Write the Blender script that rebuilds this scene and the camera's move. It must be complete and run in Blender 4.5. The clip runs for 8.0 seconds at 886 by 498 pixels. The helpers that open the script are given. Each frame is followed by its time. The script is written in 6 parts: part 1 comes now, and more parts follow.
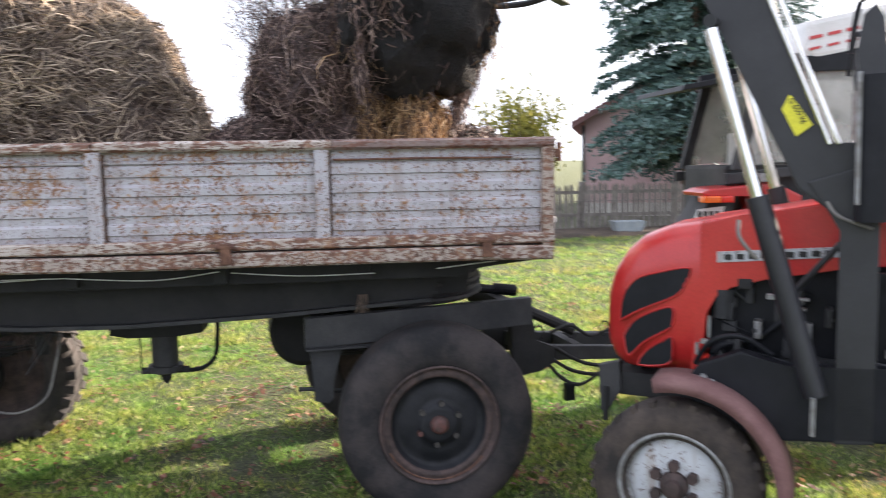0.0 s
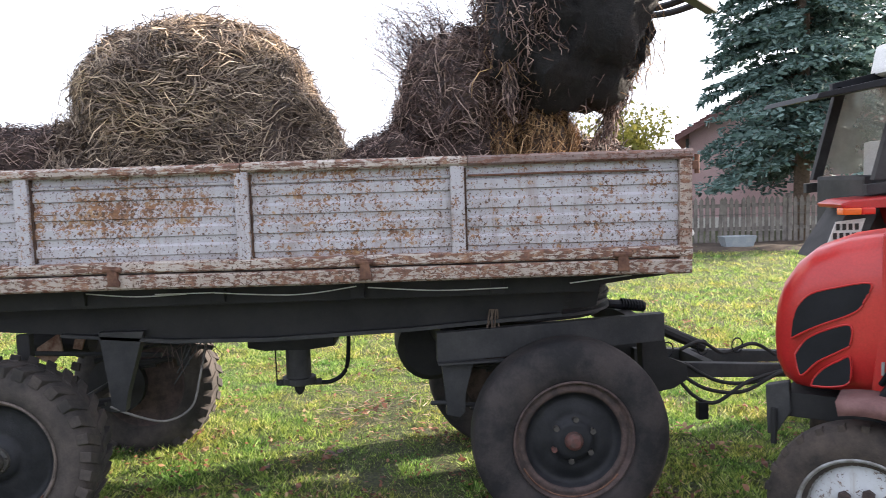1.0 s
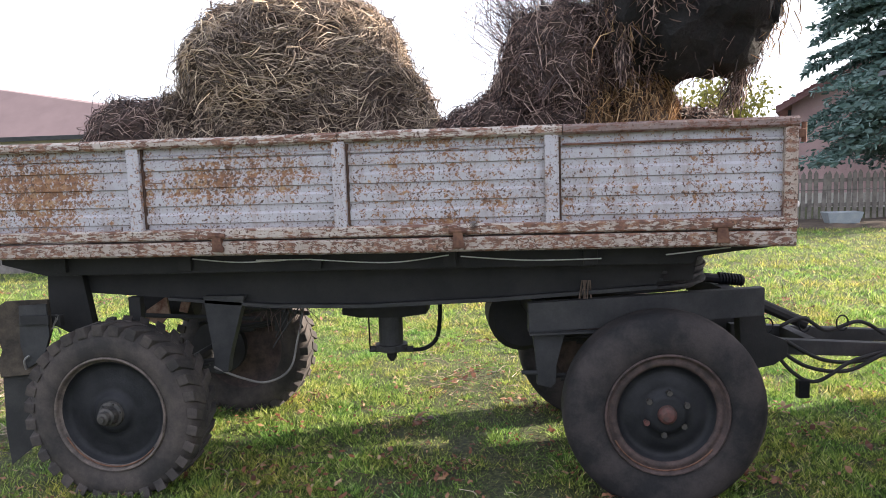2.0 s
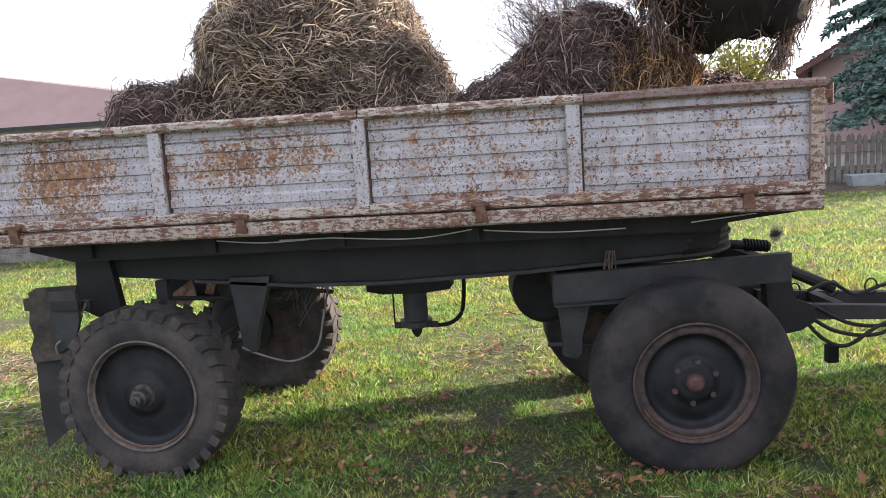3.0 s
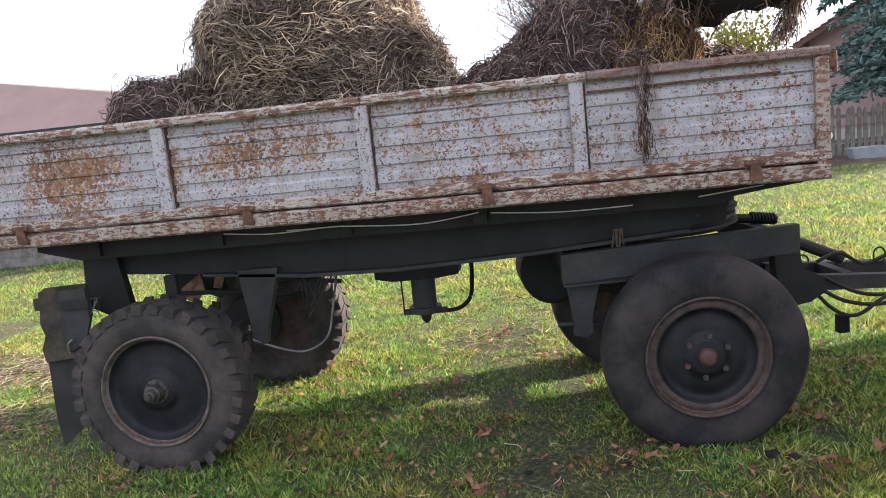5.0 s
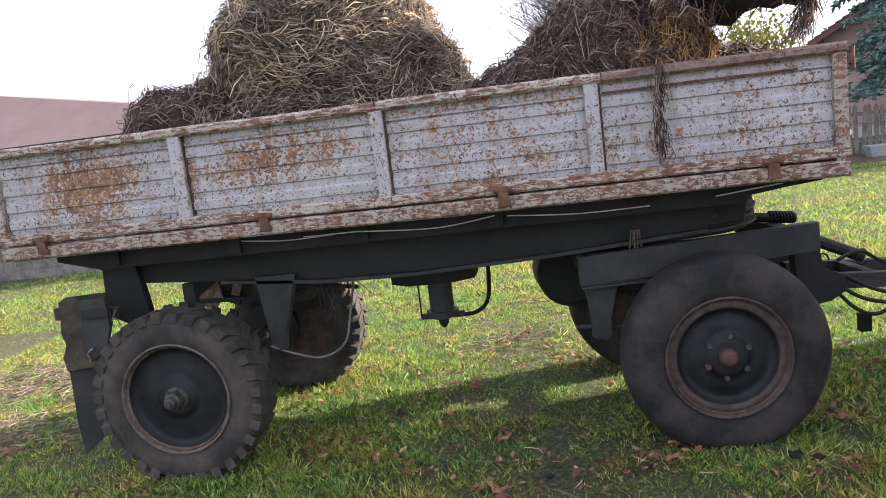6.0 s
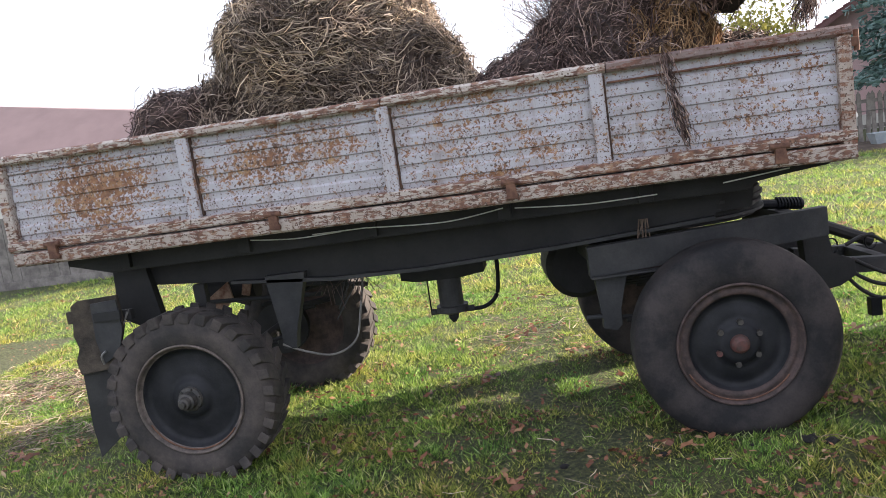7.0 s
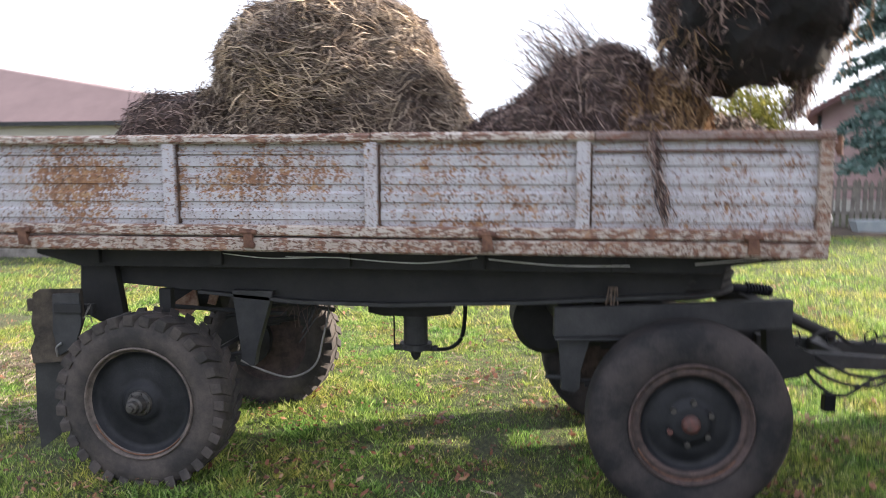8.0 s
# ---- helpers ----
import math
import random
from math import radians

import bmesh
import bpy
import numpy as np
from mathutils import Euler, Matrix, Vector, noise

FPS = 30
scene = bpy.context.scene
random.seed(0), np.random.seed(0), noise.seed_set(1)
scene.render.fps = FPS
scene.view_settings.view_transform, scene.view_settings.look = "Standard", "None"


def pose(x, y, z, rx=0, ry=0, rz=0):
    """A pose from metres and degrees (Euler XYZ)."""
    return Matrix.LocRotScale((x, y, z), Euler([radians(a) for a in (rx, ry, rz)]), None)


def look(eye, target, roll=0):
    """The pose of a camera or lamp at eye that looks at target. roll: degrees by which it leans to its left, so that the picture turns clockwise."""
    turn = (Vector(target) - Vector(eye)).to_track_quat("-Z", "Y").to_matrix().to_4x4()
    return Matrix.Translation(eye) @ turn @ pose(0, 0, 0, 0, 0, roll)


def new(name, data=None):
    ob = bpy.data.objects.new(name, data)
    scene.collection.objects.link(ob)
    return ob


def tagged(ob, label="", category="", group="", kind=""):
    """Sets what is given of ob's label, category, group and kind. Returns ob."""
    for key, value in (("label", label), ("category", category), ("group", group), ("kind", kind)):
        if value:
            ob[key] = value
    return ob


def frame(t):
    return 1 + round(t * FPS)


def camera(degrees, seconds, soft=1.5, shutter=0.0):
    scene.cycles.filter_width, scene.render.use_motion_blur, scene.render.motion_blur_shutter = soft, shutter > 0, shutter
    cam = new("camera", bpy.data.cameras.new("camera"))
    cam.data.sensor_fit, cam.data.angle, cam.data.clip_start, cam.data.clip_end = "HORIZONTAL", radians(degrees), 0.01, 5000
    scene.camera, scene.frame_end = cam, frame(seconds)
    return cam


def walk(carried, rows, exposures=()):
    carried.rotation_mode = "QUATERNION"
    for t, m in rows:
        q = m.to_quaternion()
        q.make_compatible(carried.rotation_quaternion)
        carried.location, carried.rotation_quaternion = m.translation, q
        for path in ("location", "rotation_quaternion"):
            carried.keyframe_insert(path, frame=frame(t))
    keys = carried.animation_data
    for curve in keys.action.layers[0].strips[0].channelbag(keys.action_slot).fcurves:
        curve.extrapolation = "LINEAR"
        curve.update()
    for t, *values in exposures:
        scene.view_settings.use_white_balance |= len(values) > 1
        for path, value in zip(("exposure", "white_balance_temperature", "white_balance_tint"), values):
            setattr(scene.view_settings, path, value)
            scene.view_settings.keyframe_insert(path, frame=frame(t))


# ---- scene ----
cam = camera(58.4, 8.0, soft=0.65, shutter=0.25)
PATH = [
    (0, (1.149, -3.718, 1.75), (1.373, -1.743, 1.529), -0.9),
    (0.1, (1.126, -3.761, 1.765), (1.453, -1.802, 1.53), -1.1),
    (0.2, (1.109, -3.769, 1.75), (1.488, -1.819, 1.519), -1.1),
    (0.3, (1.092, -3.769, 1.754), (1.483, -1.821, 1.525), -1.4),
    (0.5, (1.027, -3.742, 1.736), (1.384, -1.785, 1.535), -1.8),
    (0.7, (1.005, -3.751, 1.77), (1.194, -1.769, 1.579), -1.9),
    (0.8, (0.978, -3.738, 1.769), (1.048, -1.748, 1.588), -1.9),
    (1, (0.953, -3.725, 1.743), (0.944, -1.732, 1.571), -1.8),
    (1.2, (0.963, -3.736, 1.759), (0.873, -1.747, 1.57), -1.7),
    (1.5, (0.939, -3.723, 1.722), (0.782, -1.739, 1.522), -1.8),
    (2, (0.923, -3.742, 1.72), (0.695, -1.769, 1.491), -1.8),
    (3.5, (0.882, -3.74, 1.711), (0.595, -1.784, 1.411), -4.4),
    (4, (0.874, -3.743, 1.695), (0.585, -1.788, 1.388), -4.9),
    (4.2, (0.893, -3.747, 1.698), (0.607, -1.793, 1.383), -5.1),
    (5.5, (0.853, -3.747, 1.686), (0.56, -1.793, 1.379), -6.4),
    (6, (0.855, -3.746, 1.684), (0.538, -1.794, 1.389), -6.9),
    (6.5, (0.84, -3.751, 1.655), (0.507, -1.8, 1.365), -7.5),
    (7, (0.836, -3.766, 1.66), (0.506, -1.815, 1.366), -8.4),
    (7.5, (0.835, -3.777, 1.646), (0.5, -1.825, 1.362), -9.6),
    (7.6, (0.827, -3.778, 1.67), (0.499, -1.827, 1.376), -9.4),
    (7.7, (0.834, -3.794, 1.686), (0.532, -1.84, 1.388), -9.0),
    (7.8, (0.839, -3.79, 1.727), (0.559, -1.833, 1.426), -7.8),
    (7.9, (0.905, -3.777, 1.727), (0.641, -1.813, 1.457), -4.7),
    (8, (0.885, -3.761, 1.761), (0.606, -1.796, 1.519), -0.2),
]
walk(cam, [(t, look(eye, target, roll)) for t, eye, target, roll in PATH], [(t, stops, 6250, 16) for t, stops in ((0.0, 1.90), (0.3, 1.99), (0.5, 1.99), (0.8, 1.90), (1.5, 1.79), (3.5, 1.75), (7.5, 1.73), (8.0, 1.84))])

# ---------- world, sun, exposure ----------
SUN_EL, SUN_AZ = 24.5, 22.0        # degrees above the ground; from +x towards +y
world = bpy.data.worlds.new("sky")
scene.world = world
world.use_nodes = True
wn = world.node_tree.nodes
wl = world.node_tree.links
sky = wn.new("ShaderNodeTexSky")
sky.sky_type = "NISHITA"
sky.sun_disc = False
sky.sun_elevation = radians(SUN_EL)
sky.sun_rotation = radians(90 - SUN_AZ)
sky.dust_density, sky.air_density, sky.ozone_density = 4.0, 1.0, 1.0
bg = wn["Background"]
haze = wn.new("ShaderNodeMixRGB")
haze.inputs[0].default_value = 0.72
haze.inputs[2].default_value = (8.3, 8.7, 9.3, 1)
wl.new(sky.outputs[0], haze.inputs[1])
wl.new(haze.outputs[0], bg.inputs[0])
bg.inputs[1].default_value = 0.078
sun_data = bpy.data.lights.new("sun", "SUN")
sun_data.energy, sun_data.angle, sun_data.color = 5.0, radians(1.5), (1.0, 0.87, 0.68)
sun = new("sun", sun_data)
sd = Vector((math.cos(radians(SUN_EL)) * math.cos(radians(SUN_AZ)), math.cos(radians(SUN_EL)) * math.sin(radians(SUN_AZ)), math.sin(radians(SUN_EL))))
sun.matrix_world = look(sd * 60, (0, 0, 0))

# ---------- materials ----------
def mat(name, base, rough=0.7, metal=0.0):
    m = bpy.data.materials.new(name)
    m.use_nodes = True
    b = m.node_tree.nodes["Principled BSDF"]
    b.inputs["Base Color"].default_value = (*base, 1)
    b.inputs["Roughness"].default_value = rough
    b.inputs["Metallic"].default_value = metal
    return m


def nd(m, kind, **sock):
    n = m.node_tree.nodes.new(kind)
    for k, v in sock.items():
        n.inputs[k.replace("_", " ")].default_value = v
    return n


def lk(m, a, b):
    m.node_tree.links.new(a, b)


def coords(m, scale=(1, 1, 1), world_space=True):
    """Metres: the generated point of a mesh in the world or in its object."""
    mp = m.node_tree.nodes.new("ShaderNodeMapping")
    mp.inputs["Scale"].default_value = scale
    if world_space:
        g = m.node_tree.nodes.new("ShaderNodeNewGeometry")
        lk(m, g.outputs["Position"], mp.inputs[0])
    else:
        g = m.node_tree.nodes.new("ShaderNodeTexCoord")
        lk(m, g.outputs["Object"], mp.inputs[0])
    return mp.outputs[0]


def ramp(m, fac, stops):
    r = m.node_tree.nodes.new("ShaderNodeValToRGB")
    e = r.color_ramp.elements
    while len(e) < len(stops):
        e.new(0.5)
    for el, (p, c) in zip(e, stops):
        el.position, el.color = p, (*c, 1)
    lk(m, fac, r.inputs[0])
    return r.outputs[0]


def tex(m, scale, detail=6.0, rough=0.6, vec=None, dist=0.0):
    n = nd(m, "ShaderNodeTexNoise", Scale=scale, Detail=detail, Roughness=rough, Distortion=dist)
    lk(m, vec if vec else coords(m), n.inputs["Vector"])
    return n.outputs["Fac"]


def mix(m, fac, a, b, mode="MIX"):
    n = m.node_tree.nodes.new("ShaderNodeMixRGB")
    n.blend_type = mode
    for s, v in zip(n.inputs, (fac, a, b)):
        if hasattr(v, "links"):
            lk(m, v, s)
        else:
            s.default_value = v if isinstance(v, float) else (*v, 1)
    return n.outputs[0]


def bump(m, height, strength=0.4, dist=0.01):
    n = nd(m, "ShaderNodeBump", Strength=strength, Distance=dist)
    lk(m, height, n.inputs["Height"])
    lk(m, n.outputs[0], m.node_tree.nodes["Principled BSDF"].inputs["Normal"])


def base(m, col):
    lk(m, col, m.node_tree.nodes["Principled BSDF"].inputs["Base Color"])


def worn(name, a, b, rough=0.7, metal=0.0, scale=6.0, spread=0.12, bumps=0.3, fine=90.0):
    """Two tones in patches, with a fine grain over both."""
    m = mat(name, a, rough, metal)
    big = tex(m, scale, 8, 0.65)
    col = ramp(m, big, [(0.5 - spread, a), (0.5 + spread, b)])
    small = tex(m, fine, 3, 0.6)
    col = mix(m, 0.35, col, ramp(m, small, [(0.3, (0.45, 0.45, 0.45)), (0.7, (1, 1, 1))]), "MULTIPLY")
    base(m, col)
    bump(m, small, bumps, 0.004)
    return m


def island_tones(name, stops, rough=0.85):
    """Each loose piece of a joined mesh takes a tone of its own."""
    m = mat(name, stops[0][1], rough)
    g = m.node_tree.nodes.new("ShaderNodeNewGeometry")
    base(m, ramp(m, g.outputs["Random Per Island"], stops))
    return m


def leafy(name, stops, trans=0.35):
    m = island_tones(name, stops, 0.6)
    nt = m.node_tree
    b = nt.nodes["Principled BSDF"]
    src = b.inputs["Base Color"].links[0].from_socket
    tl = nt.nodes.new("ShaderNodeBsdfTranslucent")
    lk(m, src, tl.inputs[0])
    mx = nt.nodes.new("ShaderNodeMixShader")
    mx.inputs[0].default_value = trans
    lk(m, b.outputs[0], mx.inputs[1])
    lk(m, tl.outputs[0], mx.inputs[2])
    lk(m, mx.outputs[0], nt.nodes["Material Output"].inputs[0])
    return m


def patchy(m, scale, stops):
    """Wider drifts of tone over the tones of the single pieces."""
    src = m.node_tree.nodes["Principled BSDF"].inputs["Base Color"].links[0].from_socket
    out = mix(m, 1.0, src, ramp(m, tex(m, scale, 4, 0.6), stops), "MULTIPLY")
    base(m, out)
    for n in m.node_tree.nodes:
        if n.type == "BSDF_TRANSLUCENT":
            lk(m, out, n.inputs[0])


def near(m, centre, reach, stretch):
    """1 at a place, falling to 0 at its reach; stretch widens it along x, y and z."""
    g = m.node_tree.nodes.new("ShaderNodeNewGeometry")
    sub = m.node_tree.nodes.new("ShaderNodeVectorMath")
    sub.operation = "SUBTRACT"
    lk(m, g.outputs["Position"], sub.inputs[0])
    sub.inputs[1].default_value = centre
    div = m.node_tree.nodes.new("ShaderNodeVectorMath")
    div.operation = "DIVIDE"
    lk(m, sub.outputs[0], div.inputs[0])
    div.inputs[1].default_value = stretch
    ln = m.node_tree.nodes.new("ShaderNodeVectorMath")
    ln.operation = "LENGTH"
    lk(m, div.outputs[0], ln.inputs[0])
    mr = m.node_tree.nodes.new("ShaderNodeMapRange")
    lk(m, ln.outputs["Value"], mr.inputs[0])
    mr.inputs[1].default_value, mr.inputs[2].default_value = 0.0, reach
    mr.inputs[3].default_value, mr.inputs[4].default_value = 1.0, 0.0
    return mr.outputs[0]


# worn places of the side: centre, reach, stretch, strength
SCARS = [((-1.52, 0, 1.60), 1.0, (0.36, 1, 0.27), 0.19), ((-1.40, 0, 1.66), 1.0, (0.2, 1, 0.15), 0.08), ((-0.62, 0, 1.64), 1.0, (0.32, 1, 0.2), 0.18), ((-0.27, 0, 1.66), 1.0, (0.22, 1, 0.16), 0.14),
         ((0.90, 0, 1.74), 1.0, (0.14, 1, 0.10), 0.15), ((0.30, 0, 1.66), 1.0, (0.16, 1, 0.2), 0.08), ((0.55, 0, 1.64), 1.0, (0.4, 1, 0.2), 0.05), ((0.75, 0, 1.50), 1.0, (0.2, 1, 0.08), 0.09),
         ((0.45, 0, 1.42), 1.0, (0.3, 1, 0.03), 0.12), ((-0.98, 0, 1.62), 1.0, (0.05, 1, 0.25), 0.15), ((1.95, 0, 1.70), 1.0, (0.16, 1, 0.07), 0.12), ((0.5, 0, 1.79), 1.0, (0.7, 1, 0.03), 0.12)]


def painted(name, paint, rust_low=0.56, rust_high=0.64, streak=1.0, flecks=True, scars=(), along=1.0, tones=((0.10, 0.04, 0.022), (0.23, 0.105, 0.042), (0.38, 0.24, 0.11))):
    """Old pale paint on sheet steel: ochre rust patches, dark chips, grime."""
    m = mat(name, paint, 0.55)
    v = coords(m, (along, 1, streak))
    grime = tex(m, 3.0, 7, 0.7)
    col = ramp(m, grime, [(0.28, (paint[0] * 0.62, paint[1] * 0.57, paint[2] * 0.53)), (0.45, tuple(c * 0.88 for c in paint)), (0.7, paint)])
    patches = tex(m, 2.1, 4, 0.55, coords(m, (1, 1, 0.9)))
    mott = tex(m, 52.0, 4, 0.75, v, 0.5)
    s = nd(m, "ShaderNodeMath")
    s.operation = "MULTIPLY_ADD"
    lk(m, mott, s.inputs[0])
    s.inputs[1].default_value = 1.0
    half = nd(m, "ShaderNodeMath")
    half.operation = "MULTIPLY"
    lk(m, patches, half.inputs[0])
    half.inputs[1].default_value = 0.3
    lk(m, half.outputs[0], s.inputs[2])
    broken = nd(m, "ShaderNodeMath")
    broken.operation = "MULTIPLY_ADD"
    lk(m, tex(m, 10.0, 4, 0.6, coords(m, (1.6, 1, 0.8))), broken.inputs[0])
    broken.inputs[1].default_value = 0.36
    broken.inputs[2].default_value = -0.28
    join = nd(m, "ShaderNodeMath")
    lk(m, s.outputs[0], join.inputs[0])
    lk(m, broken.outputs[0], join.inputs[1])
    total = join.outputs[0]
    for centre, reach, stretch, strength in scars:
        k = nd(m, "ShaderNodeMath")
        k.operation = "MULTIPLY_ADD"
        lk(m, near(m, centre, reach, stretch), k.inputs[0])
        k.inputs[1].default_value = strength * 0.95
        lk(m, total, k.inputs[2])
        total = k.outputs[0]
    runs = ramp(m, tex(m, 9.0, 5, 0.7, coords(m, (2.2, 1, 0.16))), [(0.50, (1, 1, 1)), (0.70, (0.66, 0.56, 0.47))])
    col = mix(m, 0.8, col, runs, "MULTIPLY")
    rustmask = ramp(m, total, [(rust_low, (0, 0, 0)), (rust_high, (1, 1, 1))])
    rusttone = ramp(m, tex(m, 22.0, 5, 0.7), [(0.3, tones[0]), (0.52, tones[1]), (0.7, tones[2])])
    col = mix(m, rustmask, col, rusttone)
    if flecks:
        spread = tex(m, 2.6, 3, 0.6)
        dots = nd(m, "ShaderNodeMath")
        dots.operation = "MULTIPLY_ADD"
        lk(m, spread, dots.inputs[0])
        dots.inputs[1].default_value = 0.22
        lk(m, tex(m, 78.0, 3, 0.6), dots.inputs[2])
        chips = ramp(m, dots.outputs[0], [(0.700, (0, 0, 0)), (0.735, (1, 1, 1))])
        scratch = ramp(m, tex(m, 30.0, 3, 0.6, coords(m, (0.14, 1, 1.6))), [(0.68, (0, 0, 0)), (0.71, (1, 1, 1))])
        col = mix(m, scratch, col, (0.13, 0.07, 0.05))
        col = mix(m, chips, col, (0.07, 0.035, 0.022))
    base(m, col)
    bump(m, mott, 0.25, 0.003)
    return m


M_PANEL = painted("flaking_grey_paint", (0.41, 0.40, 0.435), 0.615, 0.67, scars=SCARS, tones=((0.09, 0.038, 0.022), (0.22, 0.105, 0.048), (0.36, 0.235, 0.125)))
M_RAIL = painted("rusty_cream_paint", (0.42, 0.37, 0.335), 0.535, 0.58, 1.3, along=0.3, tones=((0.07, 0.032, 0.024), (0.15, 0.068, 0.043), (0.29, 0.17, 0.10)))
M_SILL = painted("rusty_sill_paint", (0.36, 0.31, 0.275), 0.55, 0.59, 1.4, along=0.5, tones=((0.06, 0.028, 0.02), (0.14, 0.062, 0.04), (0.26, 0.15, 0.09)))
M_RAILDARK = painted("maroon_rail_paint", (0.20, 0.145, 0.135), 0.56, 0.60, 1.3, along=0.3, tones=((0.06, 0.026, 0.02), (0.14, 0.06, 0.04), (0.36, 0.31, 0.28)))
M_RUST = worn("rust", (0.075, 0.033, 0.022), (0.16, 0.08, 0.05), 0.85, 0, 22)
M_RUSTPALE = worn("pale_rust", (0.16, 0.075, 0.045), (0.36, 0.25, 0.18), 0.9, 0, 18)
M_ENDPOST = painted("rust_stained_post", (0.38, 0.32, 0.28), 0.52, 0.62, 0.9, along=0.4, tones=((0.07, 0.03, 0.02), (0.16, 0.07, 0.042), (0.26, 0.15, 0.09)))
M_SHADERUST = worn("shaded_rust", (0.03, 0.018, 0.014), (0.10, 0.055, 0.035), 0.9, 0, 14)
M_CHASSIS = worn("dull_black_steel", (0.008, 0.0085, 0.010), (0.018, 0.018, 0.019), 0.8, 0.0, 4)
M_CHASSIS2 = worn("dusty_grey_steel", (0.018, 0.020, 0.023), (0.042, 0.042, 0.044), 0.75, 0.0, 5)
M_TYRE = worn("weathered_rubber", (0.017, 0.017, 0.019), (0.048, 0.041, 0.041), 0.85, 0, 5, bumps=0.35)
M_TYRE.node_tree.nodes["Principled BSDF"].inputs["Specular IOR Level"].default_value = 0.25
M_LUGTYRE = worn("dusty_lugged_rubber", (0.024, 0.022, 0.022), (0.068, 0.056, 0.051), 0.9, 0, 6, bumps=0.4)
M_RIMRUST = worn("rusty_rim", (0.035, 0.026, 0.025), (0.085, 0.056, 0.052), 0.75, 0.2, 16)
M_RIMLIP = worn("worn_rim_lip", (0.06, 0.05, 0.046), (0.15, 0.12, 0.105), 0.65, 0.2, 18)
M_DISC = worn("dark_wheel_disc", (0.007, 0.008, 0.011), (0.018, 0.019, 0.023), 0.6, 0.1, 8)
M_DISC.node_tree.nodes["Principled BSDF"].inputs["Specular IOR Level"].default_value = 0.3
M_HUBRED = worn("faded_red_hub", (0.10, 0.035, 0.03), (0.05, 0.03, 0.026), 0.7, 0, 30)
M_HUBGREY = worn("greasy_hub", (0.07, 0.062, 0.055), (0.03, 0.03, 0.03), 0.6, 0.2, 30)
M_RED = worn("red_hood_enamel", (0.44, 0.022, 0.022), (0.50, 0.036, 0.032), 0.3, 0, 3, bumps=0.02)
M_REDDULL = worn("faded_maroon_fender", (0.13, 0.06, 0.058), (0.19, 0.10, 0.095), 0.75, 0, 6)
M_BLACK = worn("satin_black", (0.004, 0.005, 0.008), (0.010, 0.011, 0.015), 0.55, 0, 5, bumps=0.06)
M_BLACK.node_tree.nodes["Principled BSDF"].inputs["Specular IOR Level"].default_value = 0.25
M_LOADER = worn("anthracite_loader_paint", (0.010, 0.011, 0.015), (0.020, 0.021, 0.026), 0.5, 0.0, 4, bumps=0.06)
M_CHROME = mat("chrome_rod", (0.75, 0.76, 0.78), 0.18, 1.0)
M_SILVER = painted("chipped_silver_paint", (0.46, 0.48, 0.51), 0.63, 0.68, flecks=False, tones=((0.05, 0.03, 0.024), (0.11, 0.065, 0.045), (0.2, 0.13, 0.09)))
M_WHITE = worn("off_white_enamel", (0.72, 0.72, 0.71), (0.60, 0.60, 0.58), 0.4, 0, 3)
M_YELLOW = worn("yellow_sticker", (0.72, 0.68, 0.03), (0.64, 0.6, 0.03), 0.5, 0, 20)
M_ORANGE = mat("orange_lens", (0.75, 0.13, 0.02), 0.2)
M_REDLENS = mat("red_lens", (0.6, 0.03, 0.02), 0.2)
M_INK = mat("black_print", (0.012, 0.012, 0.012), 0.6)
M_STEEL = worn("bare_grey_steel", (0.30, 0.31, 0.32), (0.18, 0.17, 0.16), 0.5, 0.4, 20)
M_WIRE = worn("pale_wire", (0.20, 0.19, 0.175), (0.12, 0.115, 0.11), 0.6, 0.1, 10)
M_CABLE = worn("white_cable", (0.55, 0.54, 0.52), (0.42, 0.41, 0.39), 0.6, 0, 12)
M_WALL = worn("pink_render", (0.50, 0.34, 0.34), (0.56, 0.39, 0.385), 0.9, 0, 1.2, bumps=0.2)
M_TILE = worn("dark_red_roof_tiles", (0.17, 0.07, 0.074), (0.25, 0.11, 0.11), 0.75, 0, 2.5)
M_ROOFFAR = worn("brown_metal_roof", (0.155, 0.105, 0.105), (0.19, 0.13, 0.13), 0.7, 0, 0.8)
M_PLASTER = worn("pale_plaster", (0.62, 0.60, 0.55), (0.54, 0.51, 0.47), 0.9, 0, 1.0)
M_FENCE = worn("grey_weathered_wood", (0.12, 0.108, 0.098), (0.23, 0.21, 0.19), 0.9, 0, 5)
M_BARK = worn("spruce_bark", (0.09, 0.065, 0.05), (0.16, 0.12, 0.095), 0.95, 0, 14)
M_TUB = worn("blue_grey_tub", (0.26, 0.30, 0.33), (0.34, 0.37, 0.39), 0.6, 0, 6)
M_PLANK = worn("rotten_plank", (0.022, 0.018, 0.015), (0.07, 0.056, 0.043), 0.95, 0, 9, bumps=1.0)
M_FLAP = worn("black_rubber_flap", (0.016, 0.016, 0.017), (0.03, 0.03, 0.03), 0.8, 0, 8)
M_SPRUCE = leafy("blue_green_needles", [(0.0, (0.035, 0.07, 0.058)), (0.5, (0.085, 0.15, 0.135)), (1.0, (0.17, 0.25, 0.235))], 0.2)
M_BUSH = leafy("autumn_leaves", [(0.0, (0.16, 0.16, 0.035)), (0.5, (0.28, 0.27, 0.06)), (1.0, (0.42, 0.36, 0.08))], 0.5)
M_STRAW = leafy("dry_straw", [(0.0, (0.05, 0.037, 0.031)), (0.3, (0.18, 0.138, 0.11)), (0.7, (0.44, 0.345, 0.265)), (1.0, (0.80, 0.66, 0.50))], 0.3)
